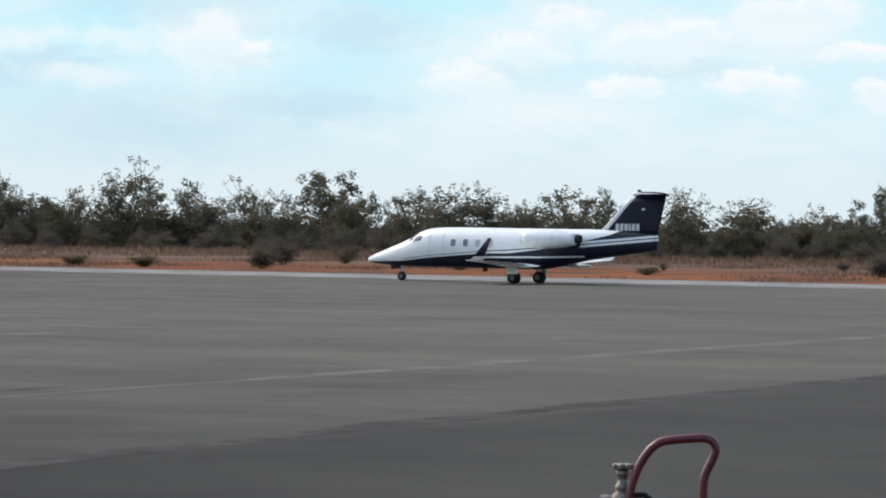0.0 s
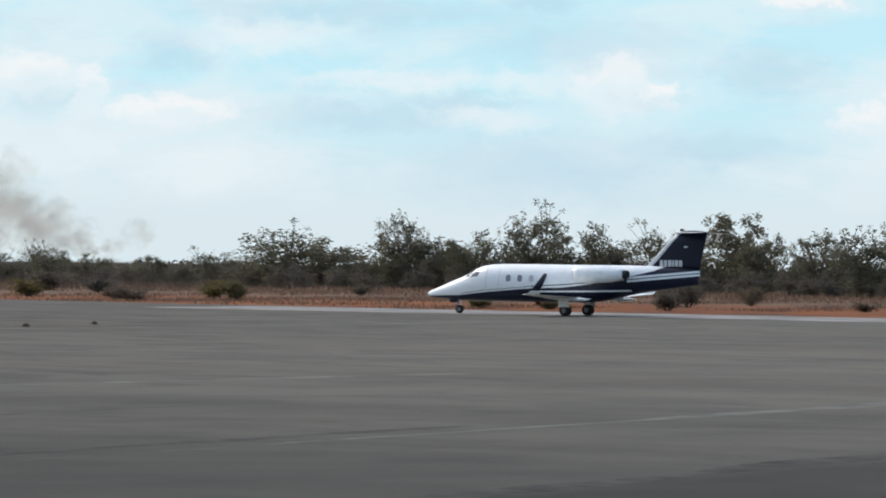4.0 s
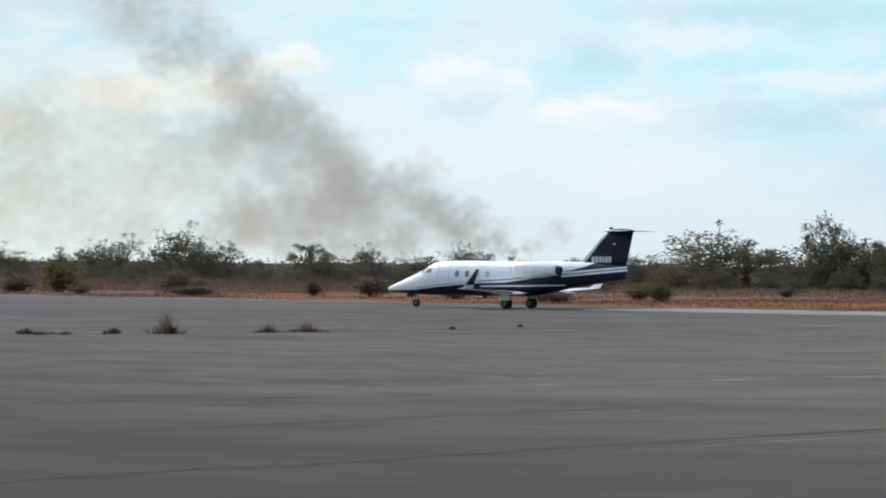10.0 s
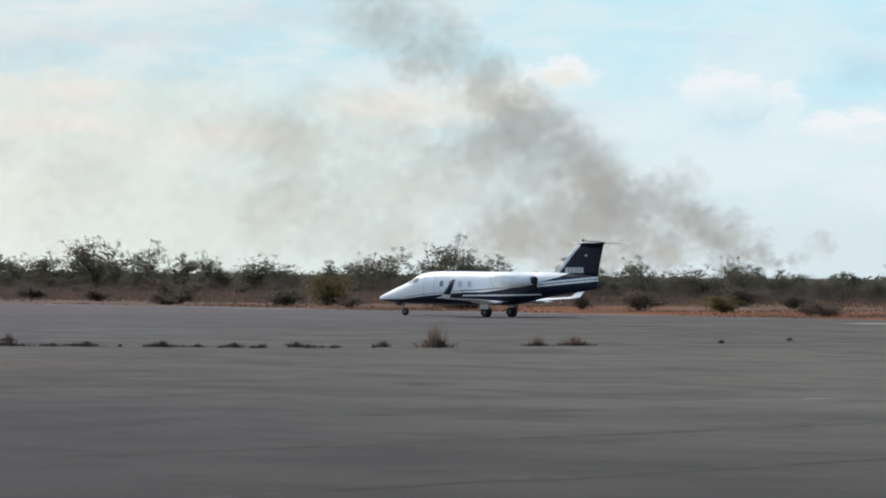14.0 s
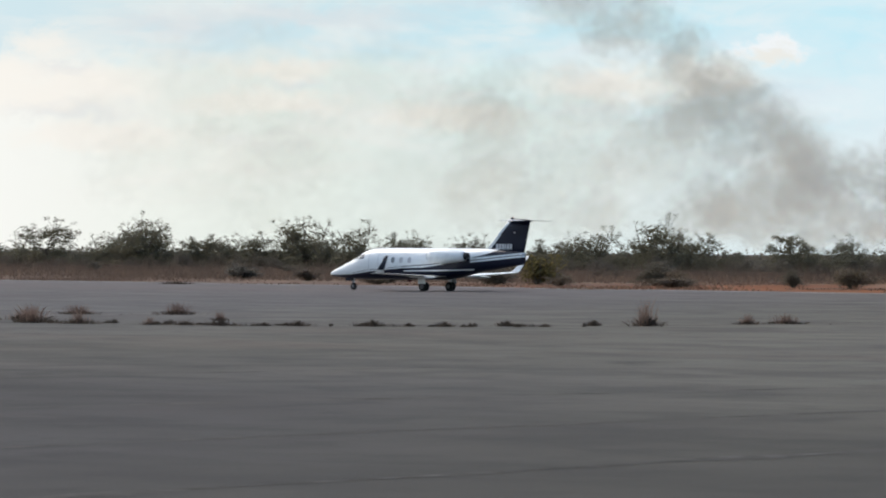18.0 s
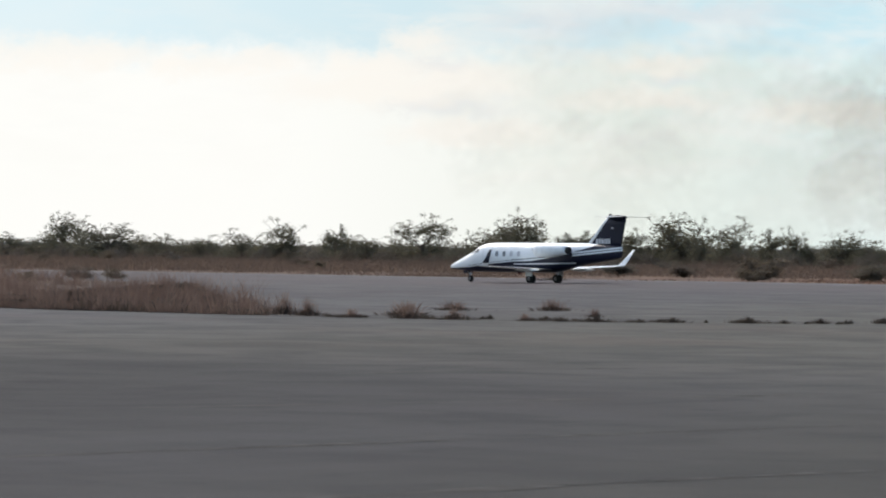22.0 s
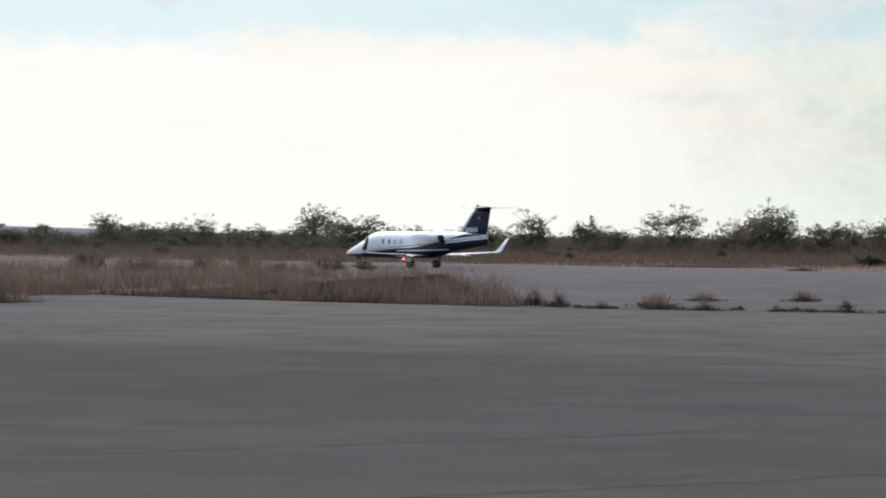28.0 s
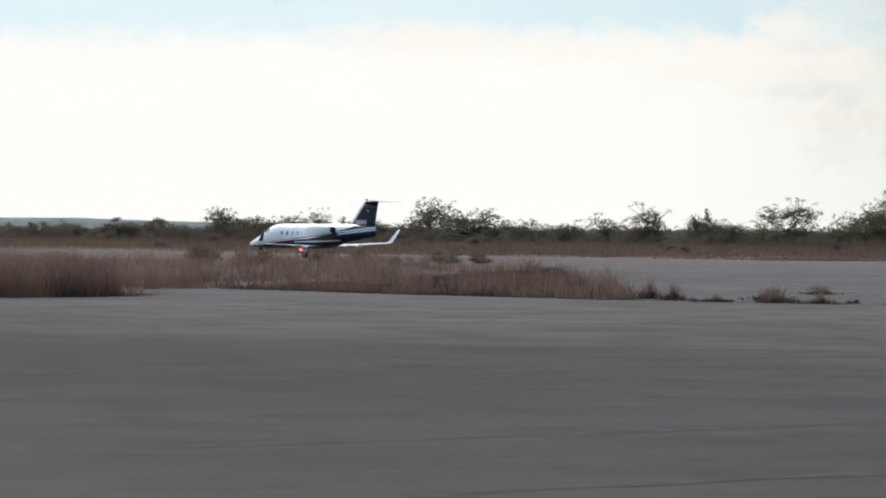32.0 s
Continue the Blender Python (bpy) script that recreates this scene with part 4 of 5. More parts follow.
def grass_fields():
    rng = random.Random(9)
    spots = []
    while len(spots) < 2000:
        x, y = rng.uniform(-330, -118), 103 + 66 * rng.random() ** 1.8
        if in_wedge(x, y):
            n = noise.noise(Vector((x * 0.07, y * 0.07, 0))) * 0.6 + noise.noise(Vector((x * 0.22, y * 0.22, 4))) * 0.5
            low = y < 107
            if low or n > -0.10 + rng.uniform(-0.15, 0.15):
                spots.append((x, y, max(0.35, 0.85 + 0.9 * n + rng.uniform(-0.25, 0.4)) * (0.75 if low else 1.0), rng.uniform(0.7, 1.5)))
    tussocks("tall_dry_grass", spots, 1, 64, 0.45, "tall dry brown grass between apron and runway")
    spots = []
    while len(spots) < 900:
        x, y = rng.uniform(-215, -135.6), rng.uniform(62, 103)
        if in_wedge(x, y):
            n = noise.noise(Vector((x * 0.16, y * 0.16, 5)))
            if n > -0.3:
                spots.append((x, y, max(0.7, 2.1 + 1.7 * n + rng.uniform(-0.4, 0.5)), rng.uniform(0.8, 1.5)))
    while len(spots) < 1400:
        x, y = rng.uniform(-158, -135.4), rng.uniform(78, 92)
        if in_wedge(x, y):
            n = noise.noise(Vector((x * 0.3, y * 0.3, 2)))
            spots.append((x, y, max(0.7, 2.3 + 1.9 * n + rng.uniform(-0.4, 0.5)), rng.uniform(0.7, 1.3)))
    tussocks("dry_grass_corner", spots, 2, 60, 0.45, "tall dry brown grass at the apron corner")
    # low stubble along the front edges
    spots = []
    while len(spots) < 900:
        x, y = rng.uniform(-300, -118), 103.3 + abs(rng.gauss(0, 1.3))
        if in_wedge(x, y):
            spots.append((x, y, rng.uniform(0.15, 0.4), rng.uniform(0.8, 1.6)))
    while len(spots) < 1200:
        x, y = -135.7 - abs(rng.gauss(0, 0.8)), rng.uniform(70, 92)
        spots.append((x, y, rng.uniform(0.15, 0.45), rng.uniform(0.8, 1.6)))
    tussocks("grass_stubble", spots[::2], 4, 26, 0.4, "low dry stubble along the broken asphalt edge")
    dark = [(x, y, h * (1.2 + 2.4 * abs(noise.noise(Vector((x * 0.35, y * 0.35, 9))))), w) for x, y, h, w in spots[1::2] if noise.noise(Vector((x * 0.2, y * 0.2, 6))) > -0.1]
    tussocks("weeds", dark, 5, 40, 0.32, "dark low weeds at the foot of the dry grass", "weed_and_shade")
    spots = []
    while len(spots) < 11000:
        x, y = rng.uniform(-560, -55), 216 + 108 * rng.random()
        n = noise.noise(Vector((x * 0.035, y * 0.02, 3))) + 0.7 * noise.noise(Vector((x * 0.15, y * 0.05, 8)))
        start = 276 if x > -165 else 276 - 50 * min((-165 - x) / 70, 1.0)
        if y > start - 22 * n + rng.uniform(-6, 6) or (n > 0.42 and rng.random() < 0.5):
            spots.append((x, y, max(0.3, 0.8 + 0.75 * n + rng.uniform(-0.25, 0.35)) * min(1.0, 0.16 + max(0.0, y - start + 22 * n) / 30)))
    scrub = []
    while len(scrub) < 1700:
        x, y = rng.uniform(-560, -165), rng.uniform(240, 322)
        if noise.noise(Vector((x * 0.05, y * 0.04, 11))) + (y - 300) / 90 + min(0.0, (-195 - x) / 60) > -0.25:
            scrub.append((x, y, rng.uniform(0.6, 1.7), rng.uniform(1.0, 2.4)))
    tussocks("verge_scrub", scrub, 15, 46, 0.7, "dull brown scrub and weeds on the verge before the wood", "weed_and_shade")
    low = []
    while len(low) < 900:
        x, y = rng.uniform(-240, -50), rng.uniform(209, 275)
        if noise.noise(Vector((x * 0.10, y * 0.03, 5))) + 0.6 * noise.noise(Vector((x * 0.35, y * 0.08, 2))) > 0.30:
            low.append((x, y, rng.uniform(0.15, 0.45)))
    blades("verge_stubble", low, 13, 0.42, 16, 0.9, "low dry stubble on the bare red verge", "verge_straw", 0.03)
    blades("verge_grass", spots, 3, 0.42, 11, 1.1, "dry reddish brown grass on the verge before the wood", "verge_straw", 0.04)


grass_fields()


def ragged_crack():
    """The broken edge where apron and taxiway meet, filled with dirt."""
    rng = random.Random(8)
    line = [(-94.6, 148), (-95.2, 140), (-95.7, 132), (-96.1, 124), (-96.6, 118), (-98.6, 114.2), (-101.5, 110.4), (-105.4, 106.8), (-110, 104.9), (-115, 103.7), (-120, 103.2)]
    pts = []
    for (x0, y0), (x1, y1) in zip(line, line[1:]):
        for k in range(14):
            t = k / 14
            pts.append((x0 + (x1 - x0) * t, y0 + (y1 - y0) * t))
    verts, faces = [], []
    for i, (x, y) in enumerate(pts):
        w = 0.16 + 0.5 * abs(noise.noise(Vector((i * 0.23, 2.0, 0)))) + rng.uniform(0, 0.10)
        verts += [(x - w * 0.7 + rng.uniform(-0.05, 0.05), y - w, 0.004), (x + w * 0.7, y + w + rng.uniform(-0.05, 0.08), 0.004)]
    for i in range(len(pts) - 1):
        faces.append((2 * i, 2 * i + 1, 2 * i + 3, 2 * i + 2))
    spots = []
    for i, (x, y) in enumerate(pts):
        for _ in range(4):
            n = noise.noise(Vector((i * 0.16, 5.0, 0)))
            if i >= 66 and n > 0.06 and rng.random() < 0.7:
                spots.append((x + rng.uniform(-0.3, 0.3), y + rng.uniform(-0.3, 0.3), 0.09 + 0.16 * max(n, 0.0) + rng.uniform(-0.03, 0.04), rng.uniform(0.5, 1.0)))
    tussocks("crack_weeds", spots, 12, 24, 0.22, "dark low weeds growing along the pavement crack", "weed_and_shade")
    tagged(piece("pavement_crack", mesh_of("pavement_crack", verts, faces, M["dirt"])), "dark dirt-filled crack between apron and taxiway", "crack", kind="structure")


ragged_crack()


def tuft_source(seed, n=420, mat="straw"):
    """A tuft of short dark blades, its shaded foot put into their colour, under long pale stalks; or weeds alone."""
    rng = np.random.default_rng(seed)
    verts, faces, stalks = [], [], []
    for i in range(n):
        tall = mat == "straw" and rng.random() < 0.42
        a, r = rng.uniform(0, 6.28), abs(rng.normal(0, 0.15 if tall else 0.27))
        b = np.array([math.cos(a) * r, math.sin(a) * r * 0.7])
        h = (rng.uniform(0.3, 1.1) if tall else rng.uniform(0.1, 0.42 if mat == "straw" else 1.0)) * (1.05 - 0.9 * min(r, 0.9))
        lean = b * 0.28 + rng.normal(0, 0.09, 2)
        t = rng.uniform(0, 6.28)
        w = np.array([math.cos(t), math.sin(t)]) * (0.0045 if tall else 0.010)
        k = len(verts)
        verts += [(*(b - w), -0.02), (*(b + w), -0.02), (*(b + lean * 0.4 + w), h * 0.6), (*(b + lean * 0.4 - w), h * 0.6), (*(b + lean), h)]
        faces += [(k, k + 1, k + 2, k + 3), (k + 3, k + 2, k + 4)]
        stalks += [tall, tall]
    me = mesh_of("grass_tuft", verts, faces, M["weed_and_shade"])
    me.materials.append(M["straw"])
    # short blades keep the dark colour that stands for shade at the foot
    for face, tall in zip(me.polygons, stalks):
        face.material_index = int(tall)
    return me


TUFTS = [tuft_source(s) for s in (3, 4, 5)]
WEEDS = [tuft_source(s, 300, "weed_and_shade") for s in (6, 7)]


def tufts():
    rng = random.Random(21)
    rows = [(-96.2, 119.5, 1.7, 0.9), (-95.9, 125.3, 1.3, 0.4), (-95.6, 127.4, 1.7, 0.4), (-97.5, 118, 0.7, 0.25), (-95.6, 137.2, 0.4, 0.16), (-97.2, 144.5, 0.4, 0.16),
            (-112.4, 113.4, 0.9, 0.35), (-122.5, 121.0, 1.9, 0.5), (-117.7, 108.2, 2.4, 0.55), (-113.5, 104.6, 1.5, 0.6), (-111.2, 104.8, 1.4, 0.5), (-103.5, 108.4, 1.0, 0.22),
            (-101.4, 110.2, 0.8, 0.28), (-99.8, 112.3, 0.8, 0.22), (-98.8, 114.6, 0.9, 0.24), (-105.6, 106.6, 0.8, 0.25), (-108.3, 105.6, 0.9, 0.3), (-119.2, 104.6, 1.6, 0.7),
            (-121.5, 105.4, 1.8, 0.8), (-115.9, 103.9, 1.3, 0.35), (-125.2, 118, 2.2, 0.4), (-208, 205.5, 2.6, 0.22), (-100.6, 111.2, 0.6, 0.15), (-104.4, 107.6, 0.6, 0.15), (-107, 106.2, 0.6, 0.16)]
    for k in range(34):
        t = rng.random()
        x = -96.5 - 22 * t + rng.uniform(-0.4, 0.4)
        y = 117 - 13.5 * t ** 0.5 + rng.uniform(-0.3, 0.6)
        rows.append((x, y, rng.uniform(0.2, 0.6), rng.uniform(0.07, 0.2)))
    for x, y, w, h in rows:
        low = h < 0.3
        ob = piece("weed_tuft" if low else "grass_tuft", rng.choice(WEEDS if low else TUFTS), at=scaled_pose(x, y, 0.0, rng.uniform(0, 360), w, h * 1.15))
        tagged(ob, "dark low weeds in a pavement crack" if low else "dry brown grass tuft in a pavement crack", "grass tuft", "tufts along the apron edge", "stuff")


tufts()


def far_woods():
    """A long wooded ridge: a rough front slope, a crest and a back slope."""
    verts, faces = [], []
    n = 480
    for k in range(n):
        az = -20 + k * 0.25
        top = float(np.interp(az, (51, 53, 55, 57, 60), (-8.7, -5.9, -1.6, 2.8, 3.6)))
        for row, (d, up) in enumerate(((4150, 0.0), (4220, 0.6), (4300, 1.0), (4420, 0.5), (4500, 0.0))):
            bumps = noise.noise(Vector((az * 0.9, row * 2.0, 0))) + 0.6 * noise.noise(Vector((az * 3.1, row * 2.0, 5)))
            d += 30 * bumps
            x, y = -d * math.sin(radians(az)), d * math.cos(radians(az))
            low = fall(x, y) - 0.5
            verts.append((x, y, low + (top - low) * up + (0.45 * bumps if up else 0.0)))
    for k in range(n - 1):
        for row in range(4):
            i = 5 * k + row
            faces.append((i, i + 1, i + 6, i + 5))
    tagged(piece("far_woods", mesh_of("far_woods", verts, faces, M["hazed_wood"])), "wooded ridge on the horizon, haze painted into its blue", "woods", kind="stuff")


far_woods()

# ---- the jet ----


def oval(x, z0, z1, w, n=28, power=2.3):
    ring, zc, hz = [], (z0 + z1) / 2, (z1 - z0) / 2
    for i in range(n):
        a = 2 * math.pi * i / n
        c, s = math.cos(a), math.sin(a)
        ring.append((x, math.copysign(abs(c) ** (2 / power), c) * w, zc + math.copysign(abs(s) ** (2 / power), s) * hz))
    return ring


def foil(y, z, x_lead, chord, thick, n=9):
    """A wing section at the span y."""
    up, low = [], []
    for i in range(n + 1):
        k = (1 - math.cos(math.pi * i / n)) / 2
        t = thick * chord * 2.6 * (0.30 * math.sqrt(max(k, 0)) - 0.13 * k - 0.35 * k * k + 0.28 * k ** 3 - 0.10 * k ** 4)
        up.append((x_lead - k * chord, y, z + t))
        low.append((x_lead - k * chord, y, z - t * 0.75))
    return up + low[::-1][1:-1]


def smooth_profile(rows, steps=4):
    """More sections between the given ones, rounded like a spline."""
    out = []
    for i in range(len(rows) - 1):
        p0, p1, p2, p3 = rows[max(i - 1, 0)], rows[i], rows[i + 1], rows[min(i + 2, len(rows) - 1)]
        for s in range(steps):
            t = s / steps
            out.append(tuple(0.5 * (2 * b + (c - a) * t + (2 * a - 5 * b + 4 * c - d) * t * t + (3 * b - a - 3 * c + d) * t ** 3) for a, b, c, d in zip(p0, p1, p2, p3)))
    return out + [rows[-1]]


def build_jet():
    jet = tagged(new("business_jet"), "white business jet with navy belly and tail taxiing on the runway", "aircraft")
    body = [(9.10, 1.00, 1.06, 0.03), (9.0, 0.91, 1.13, 0.11), (8.7, 0.84, 1.26, 0.22), (8.2, 0.79, 1.45, 0.36), (7.5, 0.74, 1.72, 0.52), (6.85, 0.71, 1.97, 0.64),
            (6.35, 0.70, 2.20, 0.72), (5.95, 0.69, 2.42, 0.78), (5.5, 0.69, 2.57, 0.83), (4.9, 0.69, 2.65, 0.88), (3.5, 0.69, 2.68, 0.90), (1.0, 0.69, 2.68, 0.90),
            (-0.9, 0.71, 2.68, 0.90), (-1.9, 0.85, 2.68, 0.87), (-2.9, 1.06, 2.68, 0.80), (-3.8, 1.23, 2.68, 0.70), (-4.7, 1.36, 2.66, 0.58), (-5.6, 1.49, 2.61, 0.43), (-6.5, 1.62, 2.55, 0.28), (-7.15, 1.72, 2.48, 0.15)]
    fuselage = part("fuselage", loft([oval(*s) for s in smooth_profile(body)]), M["livery"], jet, "white over navy painted fuselage with pale stripes", True)

    # cabin windows, cockpit glass, door line
    def side_window(x, z, w, h, side, parent, shut):
        pts = []
        for i in range(14):
            a = 2 * math.pi * i / 14
            px, pz = math.copysign(abs(math.cos(a)) ** 0.6, math.cos(a)) * w / 2, math.copysign(abs(math.sin(a)) ** 0.6, math.sin(a)) * h / 2
            k = abs((z + pz - 1.685) / 0.995)
            wy = 0.90 * (1 - min(k, 0.999) ** 2.3) ** (1 / 2.3)
            pts.append((x + px, side * (wy - 0.02), z + pz, side * (wy + 0.012)))
        bm = loft([[(a, b, c) for a, b, c, _ in pts], [(a, d, c) for a, _, c, d in pts]])
        return part("window", bm, M["shade" if shut else "cabin_glass"], parent, "cabin window with its pale shade down" if shut else "dark oval cabin window")

    for side in (1, -1):
        for k in range(4):
            side_window(3.68 - 0.70 * k, 1.93, 0.28, 0.36, side, fuselage, k > 1)
    table = smooth_profile(body, 8)

    def skin(x, angle, lift):
        """A point of the fuselage's skin, lifted off it a little."""
        rows = sorted(table)
        z0, z1, w = (float(np.interp(x, [r[0] for r in rows], [r[k] for r in rows])) for k in (1, 2, 3))
        c, s = math.cos(angle), math.sin(angle)
        return (x, math.copysign(abs(c) ** (2 / 2.3), c) * (w + lift), (z0 + z1) / 2 + math.copysign(abs(s) ** (2 / 2.3), s) * ((z1 - z0) / 2 + lift))

    def pane(name, corners, mat, label, side):
        """A curved pane between four corners (x, angle), with thickness."""
        bm = bmesh.new()
        grids = []
        for lift in (-0.02, 0.010):
            grid = []
            for j in range(7):
                row = []
                for i in range(7):
                    u, v = i / 6, j / 6
                    (xa, aa), (xb, ab), (xc, ac), (xd, ad) = corners
                    x = (xa * (1 - u) + xb * u) * (1 - v) + (xd * (1 - u) + xc * u) * v
                    a = (aa * (1 - u) + ab * u) * (1 - v) + (ad * (1 - u) + ac * u) * v
                    px, py, pz = skin(x, radians(a), lift)
                    row.append(bm.verts.new((px, side * py, pz)))
                grid.append(row)
            grids.append(grid)
        for grid in grids:
            for j in range(6):
                for i in range(6):
                    bm.faces.new((grid[j][i], grid[j][i + 1], grid[j + 1][i + 1], grid[j + 1][i]))
        rim = [(0, i) for i in range(6)] + [(j, 6) for j in range(6)] + [(6, i) for i in range(6, 0, -1)] + [(j, 0) for j in range(6, 0, -1)]
        for (j0, i0), (j1, i1) in zip(rim, rim[1:] + rim[:1]):
            bm.faces.new((grids[0][j0][i0], grids[0][j1][i1], grids[1][j1][i1], grids[1][j0][i0]))
        part(name, bm, M[mat], fuselage, label, True)

    for side in (1, -1):
        pane("cockpit_window", [(6.15, 27), (5.62, 22), (5.55, 40), (5.95, 46)], "glass", "dark cockpit side window", side)
        pane("windscreen", [(6.50, 42), (6.22, 36), (5.98, 60), (6.20, 86)], "glass", "curved windscreen half", side)
    seams = [(5.05, 4.25)]
    for x0, x1 in seams:
        for x in (x0, x1):
            pane("door_seam", [(x, -28), (x + 0.02, -28), (x + 0.02, 50), (x, 50)], "shade", "thin entry door seam", 1)
    # aerials on the roof and under the belly
    for x, z, h in ((3.2, 2.66, 0.26), (1.05, 2.66, 0.34)):
        part("aerial", loft([foil(0, 0, 0.13, 0.26, 0.12), foil(0, 0.2, 0.05, 0.14, 0.12)]), M["white"], fuselage, "small white blade aerial", at=pose(x, 0, z, 90, 0, 0) @ Matrix.Diagonal((1, h / 0.2, 1, 1)))
    # fin with white leading edge, bullet, tailplane
    def fin_section(z, lead, chord, thick):
        return [(x, zz, z) for x, _, zz in foil(0, 0, lead, chord, thick)]
    fin_rows = [(2.45, -3.9, 3.25, 0.05), (2.75, -4.25, 2.98, 0.06), (3.1, -4.62, 2.70, 0.07), (3.9, -5.38, 2.13, 0.08), (4.34, -5.85, 1.76, 0.085)]
    part("fin", loft([fin_section(*r) for r in fin_rows]), M["navy"], jet, "navy swept fin", True)
    edge = [(2.64, -4.07, 0.50, 0.46), (3.1, -4.57, 0.46, 0.48), (3.9, -5.33, 0.40, 0.50), (4.34, -5.80, 0.36, 0.50)]
    part("fin_leading_edge", loft([fin_section(*r) for r in edge]), M["white"], jet, "bare white leading edge of the fin", True)
    bullet = [(-5.80, 0.03), (-5.95, 0.08), (-6.3, 0.13), (-6.9, 0.14), (-7.4, 0.10), (-7.72, 0.03)]
    part("tail_bullet", turned(bullet, 14, "X"), M["navy"], jet, "navy fairing on top of the fin", True, pose(0, 0, 4.40))
    part("tail_cap", turned([(-5.78, 0.03), (-5.90, 0.085), (-6.15, 0.12), (-6.4, 0.10)], 14, "X"), M["white"], jet, "white nose of the fin fairing", True, pose(0, 0, 4.42))
    for side in (1, -1):
        # white part given a greyer colour for its shaded look against the sky
        part("tailplane", loft([foil(side * 0.05, 4.44, -6.05, 1.45, 0.085), foil(side * 2.32, 4.40, -6.95, 0.80, 0.08)]), M["shade"], jet, "white swept tailplane half, its shaded look painted grey", True)
    # wings with winglets
    for side in (1, -1):
        wing = part("wing", loft([foil(side * 0.3, 0.90, 1.75, 3.05, 0.12), foil(side * 2.2, 0.97, 0.95, 2.35, 0.11), foil(side * 4.4, 1.06, 0.38, 1.70, 0.10), foil(side * 6.35, 1.14, -0.22, 1.10, 0.09)]),
                    M["white"], jet, "white low wing", True)
        rows = [(6.35, 1.14, -0.40, 0.86), (6.45, 1.22, -0.64, 0.66), (6.52, 1.45, -0.92, 0.52), (6.70, 2.22, -1.68, 0.22)]

        def upright(y, z, lead, chord, shift):
            return [(x, side * (y + shift + (zz - z) * 0.9), z + (zz - z) * 0.25) for x, _, zz in foil(0, z, lead, chord, 0.08)]
        skin = [(6.485, 1.34, -0.80, 0.57)] + rows[2:]
        part("winglet", loft([upright(*r, 0.0) for r in rows]), M["white"], wing, "white inner face of the winglet", True)
        part("winglet_skin", loft([upright(*r, 0.03) for r in skin]), M["navy"], wing, "navy outer face of the winglet", True)
        part("flap_fairing", turned([(-1.85, 0.01), (-1.5, 0.07), (-0.7, 0.10), (0.2, 0.05), (0.5, 0.01)], 10, "X"), M["white"], wing, at=pose(-0.35, side * 2.6, 0.88))
    # engines on pylons
    for side in (1, -1):
        engine = part("engine", turned([(-0.62, 0.30), (-0.60, 0.36), (-0.66, 0.42), (-0.95, 0.46), (-1.5, 0.475), (-2.2, 0.455), (-2.8, 0.40), (-3.25, 0.32), (-3.48, 0.27)], 24, "X"), M["white"], jet,
                      "white engine nacelle", True, pose(0, side * 1.34, 2.20))
        part("intake", turned([(-0.615, 0.005), (-0.60, 0.29), (-0.63, 0.30), (-0.64, 0.01)], 20, "X"), M["black"], engine, "dark engine intake")
        part("intake_lip", turned([(-0.66, 0.415), (-0.585, 0.375), (-0.575, 0.345), (-0.61, 0.30), (-0.66, 0.30)], 24, "X"), M["steel"], engine, "bare metal intake lip", True)
        part("exhaust", turned([(-3.40, 0.245), (-3.62, 0.225), (-3.70, 0.21), (-3.70, 0.02), (-3.45, 0.02)], 20, "X"), M["black"], engine, "dark engine exhaust")
        part("pylon", loft([foil(side * 0.55, 2.22, -0.95, 2.3, 0.09), foil(side * 1.05, 2.22, -1.0, 2.2, 0.08)]), M["white"], jet)
    # undercarriage
    def leg(name, x, y, r, z_top, wide, twin):
        g = part(name, bar((x, y, r), (x, y, z_top), 0.065, 0.075), M["steel"], jet, "bare metal undercarriage leg")
        part("strut", bar((x, y, r * 1.6), (x + 0.35, y * 0.8, z_top), 0.03), M["grey"], g)
        part("axle", bar((x, y - wide, r), (x, y + wide, r), 0.04), M["steel"], g)
        wheels = []
        for off in ((-wide, wide) if twin else (0.0,)):
            w = part("wheel", turned([(-0.085, r * 0.5), (-0.08, r * 0.93), (-0.04, r), (0.04, r), (0.08, r * 0.93), (0.085, r * 0.5)], 24, "Y"), M["rubber"], jet, "black aircraft tyre", True,
                     pose(x, y + off, r))
            part("rim", turned([(-0.09, 0.02), (-0.092, r * 0.5), (0.092, r * 0.5), (0.09, 0.02)], 16, "Y"), M["hub"], w, "grey wheel hub")
            for k in range(4):
                a = k * math.pi / 2
                part("bolt", bar((math.cos(a) * r * 0.3, -0.10, math.sin(a) * r * 0.3), (math.cos(a) * r * 0.3, 0.10, math.sin(a) * r * 0.3), 0.018, n=6), M["steel"], w)
            wheels.append((w, r, (x, y + off, r)))
        return wheels
    rolling = []
    for side in (1, -1):
        rolling += leg("main_leg", 0.0, side * 1.255, 0.285, 0.95, 0.13, True)
        part("gear_door", box(-0.30, 0.32, side * 1.46 - 0.012, side * 1.46 + 0.012, 0.45, 0.92, 0.01), M["white"], jet, "white undercarriage door")
    rolling += leg("nose_leg", 7.12, 0.0, 0.225, 0.80, 0.0, False)
    for side in (1, -1):
        part("nose_door", box(7.2, 7.62, side * 0.22 - 0.01, side * 0.22 + 0.01, 0.58, 0.76, 0.008), M["navy"], jet, "navy nose wheel door")
    # registration marks as plain bars, and a small flag patch
    x = -4.93
    for k in range(6):
        w = 0.10 if k == 3 else 0.185
        for side in (1, -1):
            part("marking_bar", box(x - w, x, side * 0.095 - 0.006, side * 0.095 + 0.006, 2.65, 2.98), M["grey_letters"], jet, "pale registration bar on the fin")
        x -= w + 0.055
